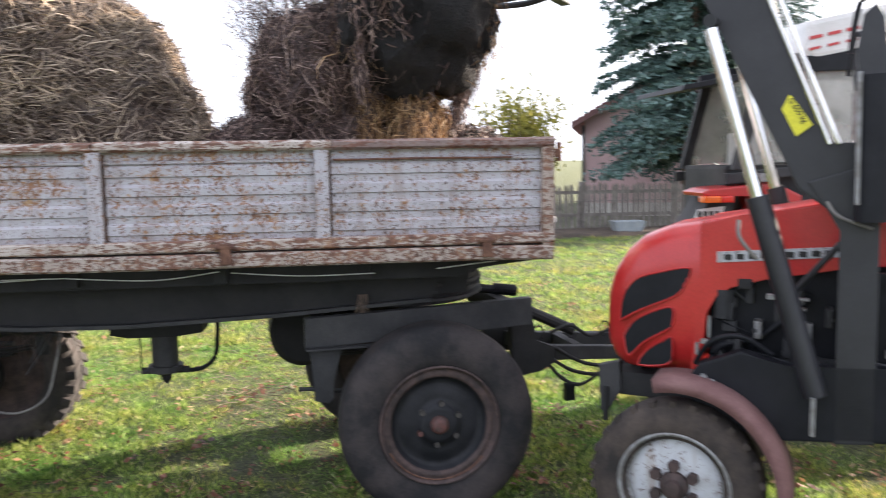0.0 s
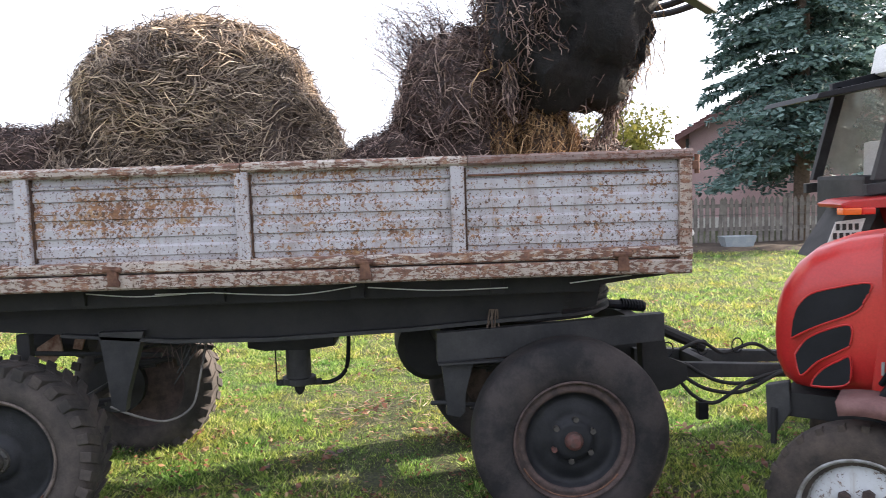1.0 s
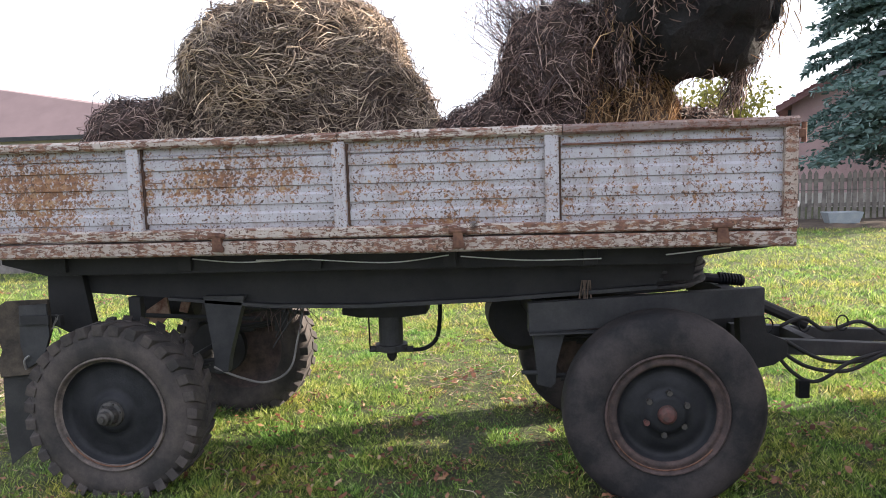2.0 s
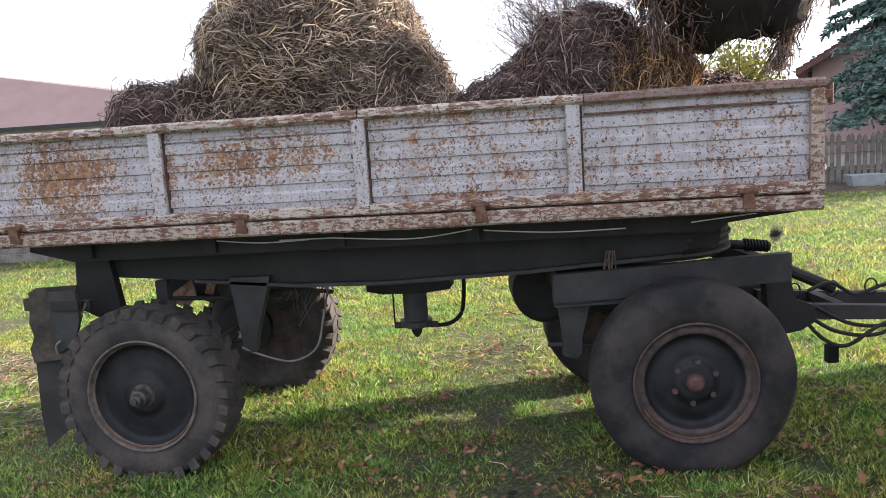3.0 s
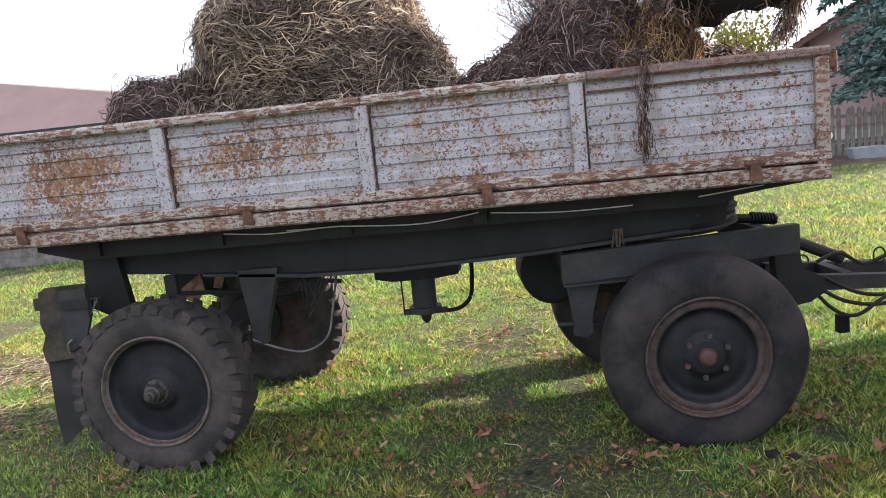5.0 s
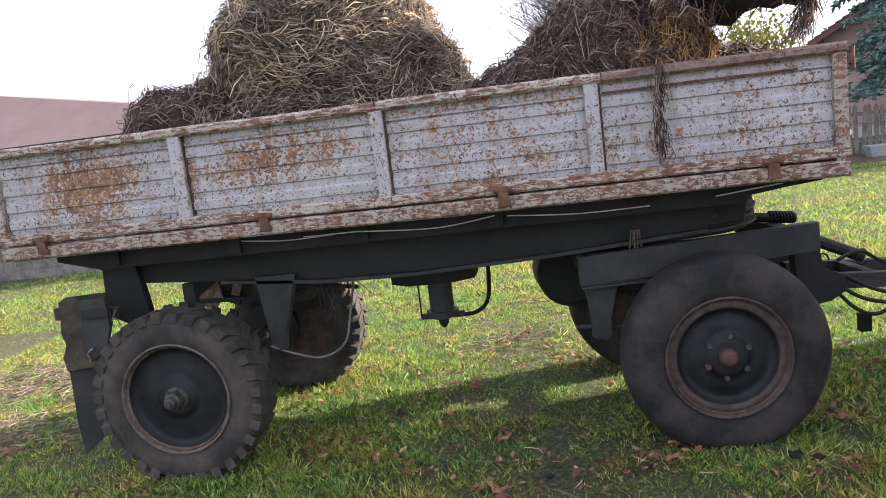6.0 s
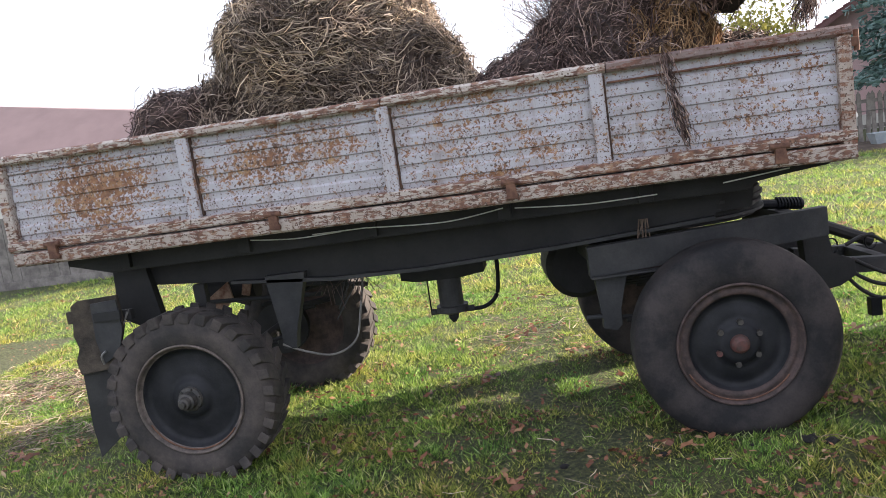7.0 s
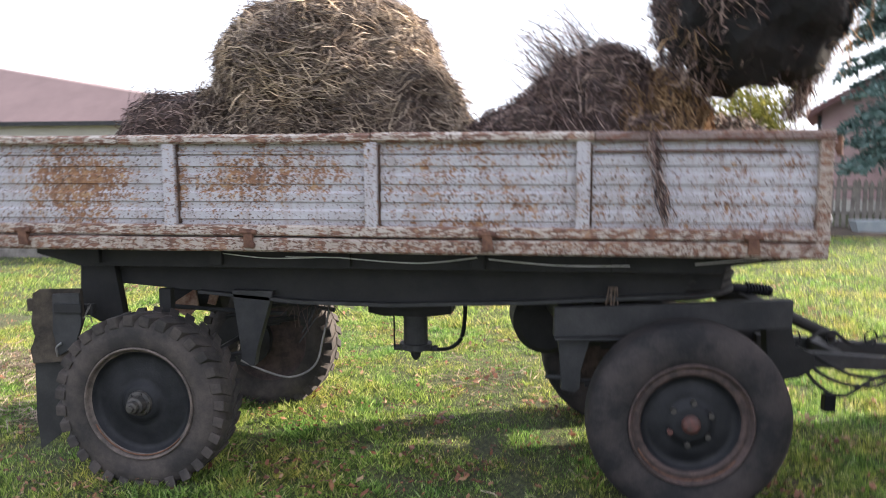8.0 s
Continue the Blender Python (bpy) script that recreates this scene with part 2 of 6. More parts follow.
patchy(M_STRAW, 3.2, [(0.36, (0.42, 0.38, 0.38)), (0.52, (0.95, 0.95, 0.95)), (0.68, (1.15, 1.12, 1.02))])
# Brighter golden copy of the straw: sunlight put into the colour.
M_SUNGOLD = leafy("sunlit_gold_straw", [(0.0, (0.12, 0.065, 0.032)), (0.5, (0.37, 0.225, 0.11)), (1.0, (0.74, 0.53, 0.30))], 0.45)
M_DUNG = leafy("dark_matted_straw", [(0.0, (0.016, 0.009, 0.009)), (0.4, (0.07, 0.043, 0.04)), (0.75, (0.23, 0.15, 0.13)), (1.0, (0.54, 0.40, 0.33))], 0.2)
M_LEAF = leafy("fallen_leaves", [(0.0, (0.07, 0.028, 0.016)), (0.5, (0.21, 0.085, 0.045)), (0.85, (0.33, 0.16, 0.085)), (1.0, (0.45, 0.34, 0.20))], 0.3)
M_MUDTYRE = worn("mud_caked_rubber", (0.02, 0.017, 0.016), (0.065, 0.05, 0.042), 0.9, 0, 7, bumps=0.5)
M_GRASS = leafy("grass_blades", [(0.0, (0.04, 0.075, 0.016)), (0.25, (0.125, 0.19, 0.042)), (0.58, (0.275, 0.37, 0.080)), (0.86, (0.41, 0.50, 0.105)), (1.0, (0.66, 0.58, 0.32))], 0.5)
patchy(M_GRASS, 1.5, [(0.36, (0.62, 0.92, 0.80)), (0.5, (0.95, 1.0, 0.95)), (0.66, (1.32, 1.0, 1.0))])
patchy(M_GRASS, 17.0, [(0.34, (0.45, 0.54, 0.50)), (0.5, (1.0, 1.0, 1.0)), (0.66, (1.45, 1.38, 1.35))])

M_HEAP = mat("straw_heap_core", (0.06, 0.04, 0.028), 0.95)
_h = tex(M_HEAP, 26, 8, 0.75, coords(M_HEAP, (1, 1, 1.8)))
base(M_HEAP, ramp(M_HEAP, _h, [(0.3, (0.022, 0.014, 0.012)), (0.55, (0.10, 0.067, 0.053)), (0.8, (0.21, 0.15, 0.115))]))
bump(M_HEAP, _h, 1.0, 0.05)
M_MUCK = mat("wet_manure", (0.02, 0.014, 0.011), 0.85)
_h = tex(M_MUCK, 22, 8, 0.75)
base(M_MUCK, ramp(M_MUCK, _h, [(0.3, (0.004, 0.004, 0.005)), (0.6, (0.014, 0.012, 0.012)), (0.85, (0.05, 0.036, 0.028))]))
bump(M_MUCK, _h, 1.0, 0.05)

M_GROUND = mat("lawn_soil", (0.06, 0.09, 0.02), 0.95)
_big = tex(M_GROUND, 0.55, 6, 0.6)
_mid = tex(M_GROUND, 38.0, 6, 0.75)
_col = ramp(M_GROUND, _mid, [(0.3, (0.022, 0.022, 0.012)), (0.46, (0.048, 0.06, 0.02)), (0.58, (0.115, 0.13, 0.045)), (0.75, (0.31, 0.25, 0.13))])
_dry = ramp(M_GROUND, _big, [(0.56, (0, 0, 0)), (0.68, (1, 1, 1))])
base(M_GROUND, mix(M_GROUND, _dry, _col, ramp(M_GROUND, _mid, [(0.3, (0.06, 0.065, 0.024)), (0.7, (0.18, 0.155, 0.07))])))
bump(M_GROUND, _mid, 1.0, 0.08)

M_DIRTYGLASS = mat("dusty_cab_glass", (0.36, 0.36, 0.33), 0.25)
_nt = M_DIRTYGLASS.node_tree
_tr = _nt.nodes.new("ShaderNodeBsdfTransparent")
_mx = _nt.nodes.new("ShaderNodeMixShader")
_dust = ramp(M_DIRTYGLASS, tex(M_DIRTYGLASS, 3.5, 6, 0.65), [(0.3, (0.35, 0.35, 0.35)), (0.7, (0.72, 0.72, 0.72))])
lk(M_DIRTYGLASS, _dust, _mx.inputs[0])
lk(M_DIRTYGLASS, _tr.outputs[0], _mx.inputs[1])
lk(M_DIRTYGLASS, _nt.nodes["Principled BSDF"].outputs[0], _mx.inputs[2])
lk(M_DIRTYGLASS, _mx.outputs[0], _nt.nodes["Material Output"].inputs[0])
M_SOIL = worn("dark_garden_soil", (0.035, 0.024, 0.017), (0.085, 0.06, 0.042), 0.95, 0, 3, bumps=1.0, fine=30)

# ---------- builders ----------
def mesh_ob(name, bm, material, parent=None, label="", smooth=False):
    me = bpy.data.meshes.new(name)
    bmesh.ops.recalc_face_normals(bm, faces=bm.faces[:])
    bm.to_mesh(me)
    bm.free()
    me.materials.append(material)
    if smooth:
        me.polygons.foreach_set("use_smooth", [True] * len(me.polygons))
    ob = new(name, me)
    if parent:
        ob.parent = parent
    if label:
        ob["label"] = label
    return ob


def part(name, bm, material, parent, label="", smooth=False):
    return mesh_ob(name, bm, material, parent, label, smooth)


def box(x0, x1, y0, y1, z0, z1, bevel=0.006, bm=None):
    bm = bm or bmesh.new()
    r = bmesh.ops.create_cube(bm, size=1.0)
    for v in r["verts"]:
        v.co = Vector((x0 + (v.co.x + 0.5) * (x1 - x0), y0 + (v.co.y + 0.5) * (y1 - y0), z0 + (v.co.z + 0.5) * (z1 - z0)))
    if bevel:
        es = list({e for v in r["verts"] for e in v.link_edges})
        bmesh.ops.bevel(bm, geom=es, offset=bevel, segments=2, affect="EDGES", profile=0.7)
    return bm


def prism(pts, y0, y1, bm=None, bevel=0.006):
    """A plate whose outline lies in x and z, from y0 to y1."""
    bm = bm or bmesh.new()
    a = [bm.verts.new((x, y0, z)) for x, z in pts]
    b = [bm.verts.new((x, y1, z)) for x, z in pts]
    n = len(pts)
    fs = [bm.faces.new(a), bm.faces.new(b[::-1])]
    for i in range(n):
        fs.append(bm.faces.new((a[i], b[i], b[(i + 1) % n], a[(i + 1) % n])))
    if bevel:
        es = list({e for f in fs for e in f.edges})
        bmesh.ops.bevel(bm, geom=es, offset=bevel, segments=2, affect="EDGES", profile=0.7)
    return bm


def tube(pts, r, bm=None, sides=10, close=True):
    """A round bar along points; r is one radius or one for each point."""
    bm = bm or bmesh.new()
    pts = [Vector(p) for p in pts]
    rs = r if isinstance(r, (list, tuple)) else [r] * len(pts)
    rings = []
    for i, p in enumerate(pts):
        d = (pts[min(i + 1, len(pts) - 1)] - pts[max(i - 1, 0)]).normalized()
        u = d.cross(Vector((0.31, 0.21, 0.93)) if abs(d.z) < 0.9 else Vector((1, 0, 0))).normalized()
        w = d.cross(u)
        rings.append([bm.verts.new(p + rs[i] * (u * math.cos(6.28319 * k / sides) + w * math.sin(6.28319 * k / sides))) for k in range(sides)])
    for a, b in zip(rings, rings[1:]):
        for k in range(sides):
            bm.faces.new((a[k], a[(k + 1) % sides], b[(k + 1) % sides], b[k]))
    if close:
        bm.faces.new(rings[0][::-1])
        bm.faces.new(rings[-1])
    return bm


def curve_pts(ctrl, n=8):
    """A smooth line through control points."""
    c = [Vector(p) for p in ctrl]
    c = [c[0]] + c + [c[-1]]
    out = []
    for i in range(1, len(c) - 2):
        for k in range(n):
            t = k / n
            p0, p1, p2, p3 = c[i - 1:i + 3]
            out.append(0.5 * ((2 * p1) + (p2 - p0) * t + (2 * p0 - 5 * p1 + 4 * p2 - p3) * t * t + (3 * p1 - p0 - 3 * p2 + p3) * t ** 3))
    return out + [c[-1]]


def lathe(profile, steps=48, bm=None):
    """Turned about the y axis: profile rows of (radius, y)."""
    bm = bm or bmesh.new()
    rings = []
    for k in range(steps):
        a = 2 * math.pi * k / steps
        rings.append([bm.verts.new((r * math.cos(a), y, r * math.sin(a))) for r, y in profile])
    for k in range(steps):
        a, b = rings[k], rings[(k + 1) % steps]
        for i in range(len(profile) - 1):
            bm.faces.new((a[i], a[i + 1], b[i + 1], b[i]))
    bmesh.ops.remove_doubles(bm, verts=bm.verts[:], dist=1e-5)
    return bm


def empty(name, label, category, m=None, group=""):
    ob = new(name)
    ob.empty_display_size = 0.1
    if m is not None:
        ob.matrix_world = m
    return tagged(ob, label, category, group)


def soup(name, verts, faces, material, parent=None):
    me = bpy.data.meshes.new(name)
    me.from_pydata(verts, [], faces)
    me.materials.append(material)
    ob = new(name, me)
    if parent:
        ob.parent = parent
    return ob


rng = np.random.default_rng(7)


def strands(roots, ways, lengths, radius, bend=0.3, droop=0.0):
    """Thin crooked stalks, three-sided, three pieces each, as verts and faces."""
    n = len(roots)
    ways = ways / np.linalg.norm(ways, axis=1, keepdims=True)
    side = np.cross(ways, rng.normal(size=(n, 3)))
    side /= np.linalg.norm(side, axis=1, keepdims=True) + 1e-9
    other = np.cross(ways, side)
    L = lengths[:, None]
    fall = np.array([0, 0, -1.0]) * L * droop
    curl = side * L * bend * rng.normal(size=(n, 1)) * 0.5
    kink = other * L * bend * rng.normal(size=(n, 1)) * 0.35
    p1 = roots + ways * L * 0.34 + curl + kink * 0.4
    p2 = roots + ways * L * 0.68 + curl * rng.uniform(0.2, 1.3, (n, 1)) + kink + fall * 0.5
    p3 = roots + ways * L * 0.94 - curl * rng.uniform(-0.6, 0.9, (n, 1)) + fall
    rad = np.broadcast_to(np.asarray(radius, float).reshape(-1, 1), (n, 1))
    V = np.empty((n, 12, 3))
    for j, (p, s) in enumerate(((roots, 0.9), (p1, 1.0), (p2, 0.9), (p3, 0.5))):
        for k in range(3):
            a = 2.0944 * k
            V[:, j * 3 + k] = p + rad * s * (side * math.cos(a) + other * math.sin(a))
    quads = np.array([[j * 3 + k, j * 3 + (k + 1) % 3, j * 3 + 3 + (k + 1) % 3, j * 3 + 3 + k] for j in range(3) for k in range(3)])
    F = (np.arange(n)[:, None, None] * 12 + quads[None]).reshape(-1, 4)
    return V.reshape(-1, 3), F


def blob(bm, c, r, rough=0.12, freq=2.2, power=2.6, seed=0.0, sub=4, floor=-9.0):
    """A lumpy mound about c with half-widths r, squarer with a higher power."""
    t = bmesh.ops.create_icosphere(bm, subdivisions=sub, radius=1.0)
    for v in t["verts"]:
        d = v.co.normalized()
        k = (abs(d.x) ** power + abs(d.y) ** power + abs(d.z) ** power) ** (-1 / power)
        p = d * k
        n1 = noise.fractal(p * freq + Vector((seed, seed * 1.7, 0)), 0.9, 2.1, 5)
        p = p * (1 + rough * n1)
        v.co = Vector((c[0] + p.x * r[0], c[1] + p.y * r[1], max(floor, c[2] + p.z * r[2])))


def surface_samples(bm, count, facing=None):
    """Points and normals spread over a mesh by area."""
    bm.normal_update()
    bmesh.ops.triangulate(bm, faces=bm.faces[:])
    fs = [f for f in bm.faces if facing is None or facing(f)]
    ar = np.array([f.calc_area() for f in fs])
    pick = rng.choice(len(fs), size=count, p=ar / ar.sum())
    P, N = np.empty((count, 3)), np.empty((count, 3))
    for i, k in enumerate(pick):
        f = fs[k]
        a, b = rng.random(2)
        if a + b > 1:
            a, b = 1 - a, 1 - b
        p = f.verts[0].co + (f.verts[1].co - f.verts[0].co) * a + (f.verts[2].co - f.verts[0].co) * b
        P[i], N[i] = p, f.normal
    return P, N


# ---------- ground ----------
def build_ground():
    bm = bmesh.new()
    xs = [-900, -200, -60] + [x * 0.5 for x in range(-60, 61)] + [60, 200, 900]
    ys = [-900, -200, -40] + [y * 0.5 for y in range(-16, 61)] + [60, 200, 900]
    grid = [[bm.verts.new((x, y, 0.018 * noise.noise((x * 0.6, y * 0.6, 0)) if max(abs(x), abs(y)) < 40 else 0)) for x in xs] for y in ys]
    for a, b in zip(grid, grid[1:]):
        for i in range(len(xs) - 1):
            bm.faces.new((a[i], a[i + 1], b[i + 1], b[i]))
    tagged(mesh_ob("ground", bm, M_GROUND, smooth=True), "autumn lawn of short green grass over brown soil", "ground", kind="structure")


def patch(x, y):
    """How bare the lawn is at a place: 0 is grown over."""
    return noise.fractal((x * 0.55, y * 0.55, 3.0), 0.8, 2.0, 4)


def tufts(name, label, centres, per, spread, width, height):
    """Bushels of blades that fan out from a root each."""
    x, y = centres
    bare = np.array([patch(a, b) for a, b in zip(x, y)])
    thick = np.array([noise.noise((a * 5.0, b * 5.0, 7.0)) for a, b in zip(x, y)])
    keep = (bare < rng.uniform(0.3, 1.1, len(x))) & (thick > rng.uniform(-0.9, 0.2, len(x)))
    x, y, thick, bare = (np.repeat(v[keep], per) for v in (x, y, thick, bare))
    n = len(x)
    grow = np.repeat(rng.uniform(0.5, 1.25, n // per), per) * np.clip(1.0 + 0.8 * thick - 0.6 * bare, 0.4, 1.8)
    off = rng.normal(0, spread, (n, 2))
    h = height * rng.uniform(0.35, 1.0, n) * grow
    lean = off * rng.uniform(0.2, 1.2, (n, 1)) + rng.normal(0, 0.8, (n, 2)) * h[:, None]
    w = width * rng.uniform(0.55, 1.2, n)
    a = rng.uniform(0, 6.283, n)
    bx, by = x + off[:, 0], y + off[:, 1]
    V = np.empty((n, 3, 3))
    z = np.full(n, -0.012)
    V[:, 0] = np.stack([bx - w * np.cos(a), by - w * np.sin(a), z], 1)
    V[:, 1] = np.stack([bx + w * np.cos(a), by + w * np.sin(a), z], 1)
    V[:, 2] = np.stack([bx + lean[:, 0], by + lean[:, 1], h], 1)
    ob = soup(name, V.reshape(-1, 3).tolist(), np.arange(n * 3).reshape(-1, 3).tolist(), M_GRASS)
    tagged(ob, label, "grass", kind="stuff")


def build_grass():
    n = 54000
    tufts("grass", "short tufted green grass round the trailer", (rng.uniform(-4.6, 5.2, n), -2.9 + 7.0 * rng.random(n) ** 1.05), 12, 0.022, 0.0056, 0.042)
    n = 34000
    y = 4.1 + 11.0 * rng.random(n) ** 1.5
    x = rng.uniform(-1, 1, n) * (3.4 + 0.66 * (y + 3.6)) + 0.8
    tufts("grass", "short green lawn towards the fences", (x, y), 9, 0.04, 0.0080, 0.062)
    n = 16000
    tufts("grass", "short green lawn before the trailer", (rng.uniform(-6.5, 8.0, n), rng.uniform(-7.0, -2.9, n)), 7, 0.03, 0.008, 0.05)


def litter(name, label, n, drifts, loose, size, lift):
    y = -2.6 + 9.7 * rng.random(n) ** 1.5
    x = rng.uniform(-1, 1, n) * (3.2 + 0.6 * (y + 3.6)) + 0.6
    pick = rng.integers(0, drifts, n)
    drift = rng.random(n) < 1 - loose
    x = np.where(drift, x[pick] + rng.normal(0, 0.09, n), x)
    y = np.where(drift, y[pick] + rng.normal(0, 0.07, n), y)
    s = rng.uniform(*size, n)
    V, F = [], []
    for i in range(n):
        m = Euler((rng.normal(0, 0.3), rng.normal(0, 0.3), rng.uniform(0, 6.28))).to_matrix()
        k = len(V)
        curl = rng.uniform(0.1, 0.9)
        for px, py, pz in ((-1.1, 0.1, 0.5), (-0.35, -0.42, 0.0), (0.45, -0.6, 0.45), (1.25, -0.1, 0.1), (0.3, 0.45, 0.6), (-0.5, 0.6, 0.05)):
            p = m @ Vector((px * s[i], py * s[i], pz * s[i] * curl))
            V.append((x[i] + p.x, y[i] + p.y, lift + p.z))
        F += [(k, k + 1, k + 5), (k + 1, k + 2, k + 4, k + 5), (k + 2, k + 3, k + 4)]
    tagged(soup(name, V, F, M_LEAF), label, "leaf litter", kind="stuff")


def build_leaf_litter():
    litter("leaf_litter", "small brown leaf scraps scattered in the grass", 16000, 500, 0.5, (0.007, 0.019), 0.034)
    litter("leaf_litter", "curled red-brown leaves lying in drifts on the grass", 1900, 120, 0.35, (0.018, 0.034), 0.046)


def build_straw_litter():
    V, F, base_n = [], [], 0
    for cx, cy, rx, ry, n in ((-3.6, 2.0, 0.9, 0.55, 1500), (-2.9, 0.9, 0.7, 0.35, 500), (0.35, 2.2, 0.5, 0.35, 110), (1.1, 3.4, 1.5, 0.8, 300), (-0.2, 0.3, 1.5, 0.4, 25), (1.2, -0.4, 1.4, 0.5, 25)):
        root = np.stack([rng.normal(cx, rx * 0.6, n), rng.normal(cy, ry * 0.6, n), rng.uniform(0.02, 0.045, n)], 1)
        way = np.stack([rng.normal(0, 1, n), rng.normal(0, 1, n), rng.normal(0, 0.12, n)], 1)
        v, f = strands(root, way, rng.uniform(0.05, 0.2, n), rng.uniform(0.0014, 0.003, n), 0.25)
        V.append(v)
        F.append(f + base_n)
        base_n += len(v)
    tagged(soup("straw_litter", np.concatenate(V).tolist(), np.concatenate(F).tolist(), M_STRAW), "dry straw strewn on the lawn", "straw", kind="stuff")


# ---------- trailer ----------
X0, X1 = -2.10, 2.11
POSTS = (-1.035, 0.0, 1.012)


def tyre_profile(R, w, rim):
    return [(rim, 0.02 * 1), (rim + 0.02, -0.004), (rim + 0.06, -0.012), (R - 0.09, -0.016), (R - 0.03, 0.002), (R - 0.006, 0.028),
            (R, 0.06), (R + 0.003, w / 2), (R, w - 0.06), (R - 0.006, w - 0.028), (R - 0.03, w - 0.002), (R - 0.09, w + 0.016), (rim + 0.02, w + 0.004), (rim, w - 0.02)]


def flatten(bm, hub_height):
    """Press the tyre flat where it stands, with a slight bulge above."""
    for v in bm.verts:
        if v.co.z < -hub_height + 0.09:
            f = (-hub_height + 0.09 - v.co.z) / 0.09
            v.co.y += (v.co.y - 0.115) * 0.14 * f
        v.co.z = max(v.co.z, -hub_height - 0.004)


def trailer_wheel(parent, x, y, z, R, lugs, near):
    """One wheel; its outer face looks to -y where near."""
    w = 0.23
    k = 1.06 if lugs else 1.04
    wheel = new("wheel")
    wheel.parent = parent
    wheel.location = (x, y, z)
    if not near:
        wheel.rotation_euler = (0, 0, math.pi)
    bm = lathe(tyre_profile(R, w, 0.282), 72)
    flatten(bm, z)
    part("tyre", bm, M_LUGTYRE if lugs else M_TYRE, wheel, "worn black rubber tyre with lug tread" if lugs else "worn smooth black rubber tyre", True)
    if lugs:
        count = 31
        for i in range(count):
            a = 2 * math.pi * i / count
            for side in (0, 1):
                y0, y1 = (-0.012, 0.105) if side == 0 else (0.125, w + 0.012)
                b = box(-0.027, 0.027, y0, y1, R - 0.05, R + 0.008 + 0.006 * noise.noise((i * 1.7, side, 0)), 0.007)
                for v in b.verts:
                    v.co.x += (0.05 - abs(v.co.y - w / 2)) * 0.45
                bmesh.ops.transform(b, matrix=Matrix.Rotation(a + side * 0.09, 4, "Y"), verts=b.verts[:])
                flatten(b, z)
                part("tread_lug", b, M_LUGTYRE, wheel)
    lip = [(0.284, 0.004), (0.291, -0.008), (0.286, -0.018), (0.279, -0.014), (0.275, 0.002)]
    lip += [(0.270, 0.012), (0.263, 0.016)] if lugs else [(0.266, 0.010), (0.258, 0.006), (0.246, 0.003), (0.234, 0.008), (0.230, 0.018)]
    r0 = lip[-1][0]
    part("rim", lathe([(r * k, yy) for r, yy in lip], 64), M_RIMLIP if lugs else M_RIMRUST, wheel, "rusty brown steel rim", True)
    dish = [(r0, lip[-1][1]), (r0 - 0.010, 0.034), (r0 - 0.02, 0.046), (r0 - 0.04, 0.048), (0.17, 0.038), (0.13, 0.030), (0.10, 0.032), (0.095, 0.016), (0.07, 0.010), (0.0, 0.010)]
    part("wheel_disc", lathe([(r * k, yy) for r, yy in dish], 48), M_DISC, wheel, "dark painted wheel disc", True)
    back = [(0.288, w - 0.02), (0.27, w - 0.04), (0.24, w - 0.06), (0.12, w - 0.04), (0.0, w - 0.03)]
    part("wheel_back", lathe(back, 40), M_RIMRUST, wheel, "muddy brown inner side of the wheel", True)
    # a dropped bead ring shows at the foot of the rim
    arc = [(0.268 * k * math.cos(q), 0.004, 0.268 * k * math.sin(q)) for q in np.linspace(3.6, 5.6, 22)]
    part("lock_ring", tube(arc, 0.004, sides=6), M_RUST, wheel)
    if lugs:
        hub = lathe([(0.072, 0.02), (0.066, -0.004), (0.05, -0.010), (0.046, -0.05), (0.036, -0.058), (0.030, -0.082), (0.018, -0.086), (0.016, -0.10), (0.0, -0.101)], 20)
        hub = part("hub", hub, M_HUBGREY, wheel, "greasy grey hub cap")
        for i in range(6):
            q = 2 * math.pi * i / 6 + 0.2
            part("hub_bolt", tube([(0.057 * math.cos(q), 0.0, 0.057 * math.sin(q)), (0.057 * math.cos(q), -0.016, 0.057 * math.sin(q))], 0.007, sides=6), M_HUBGREY, hub)
    else:
        hub = lathe([(0.048, 0.02), (0.043, -0.012), (0.034, -0.024), (0.024, -0.030), (0.0, -0.032)], 20)
        part("hub", hub, M_HUBRED, wheel, "faded red hub cap")
        for i in range(6):
            q = 2 * math.pi * i / 6 + 0.4
            nut = tube([(0.105 * math.cos(q), 0.045, 0.105 * math.sin(q)), (0.105 * math.cos(q), 0.006, 0.105 * math.sin(q))], 0.015, sides=6)
            part("wheel_nut", nut, M_HUBRED if i == 3 else M_HUBGREY, wheel)
    return wheel


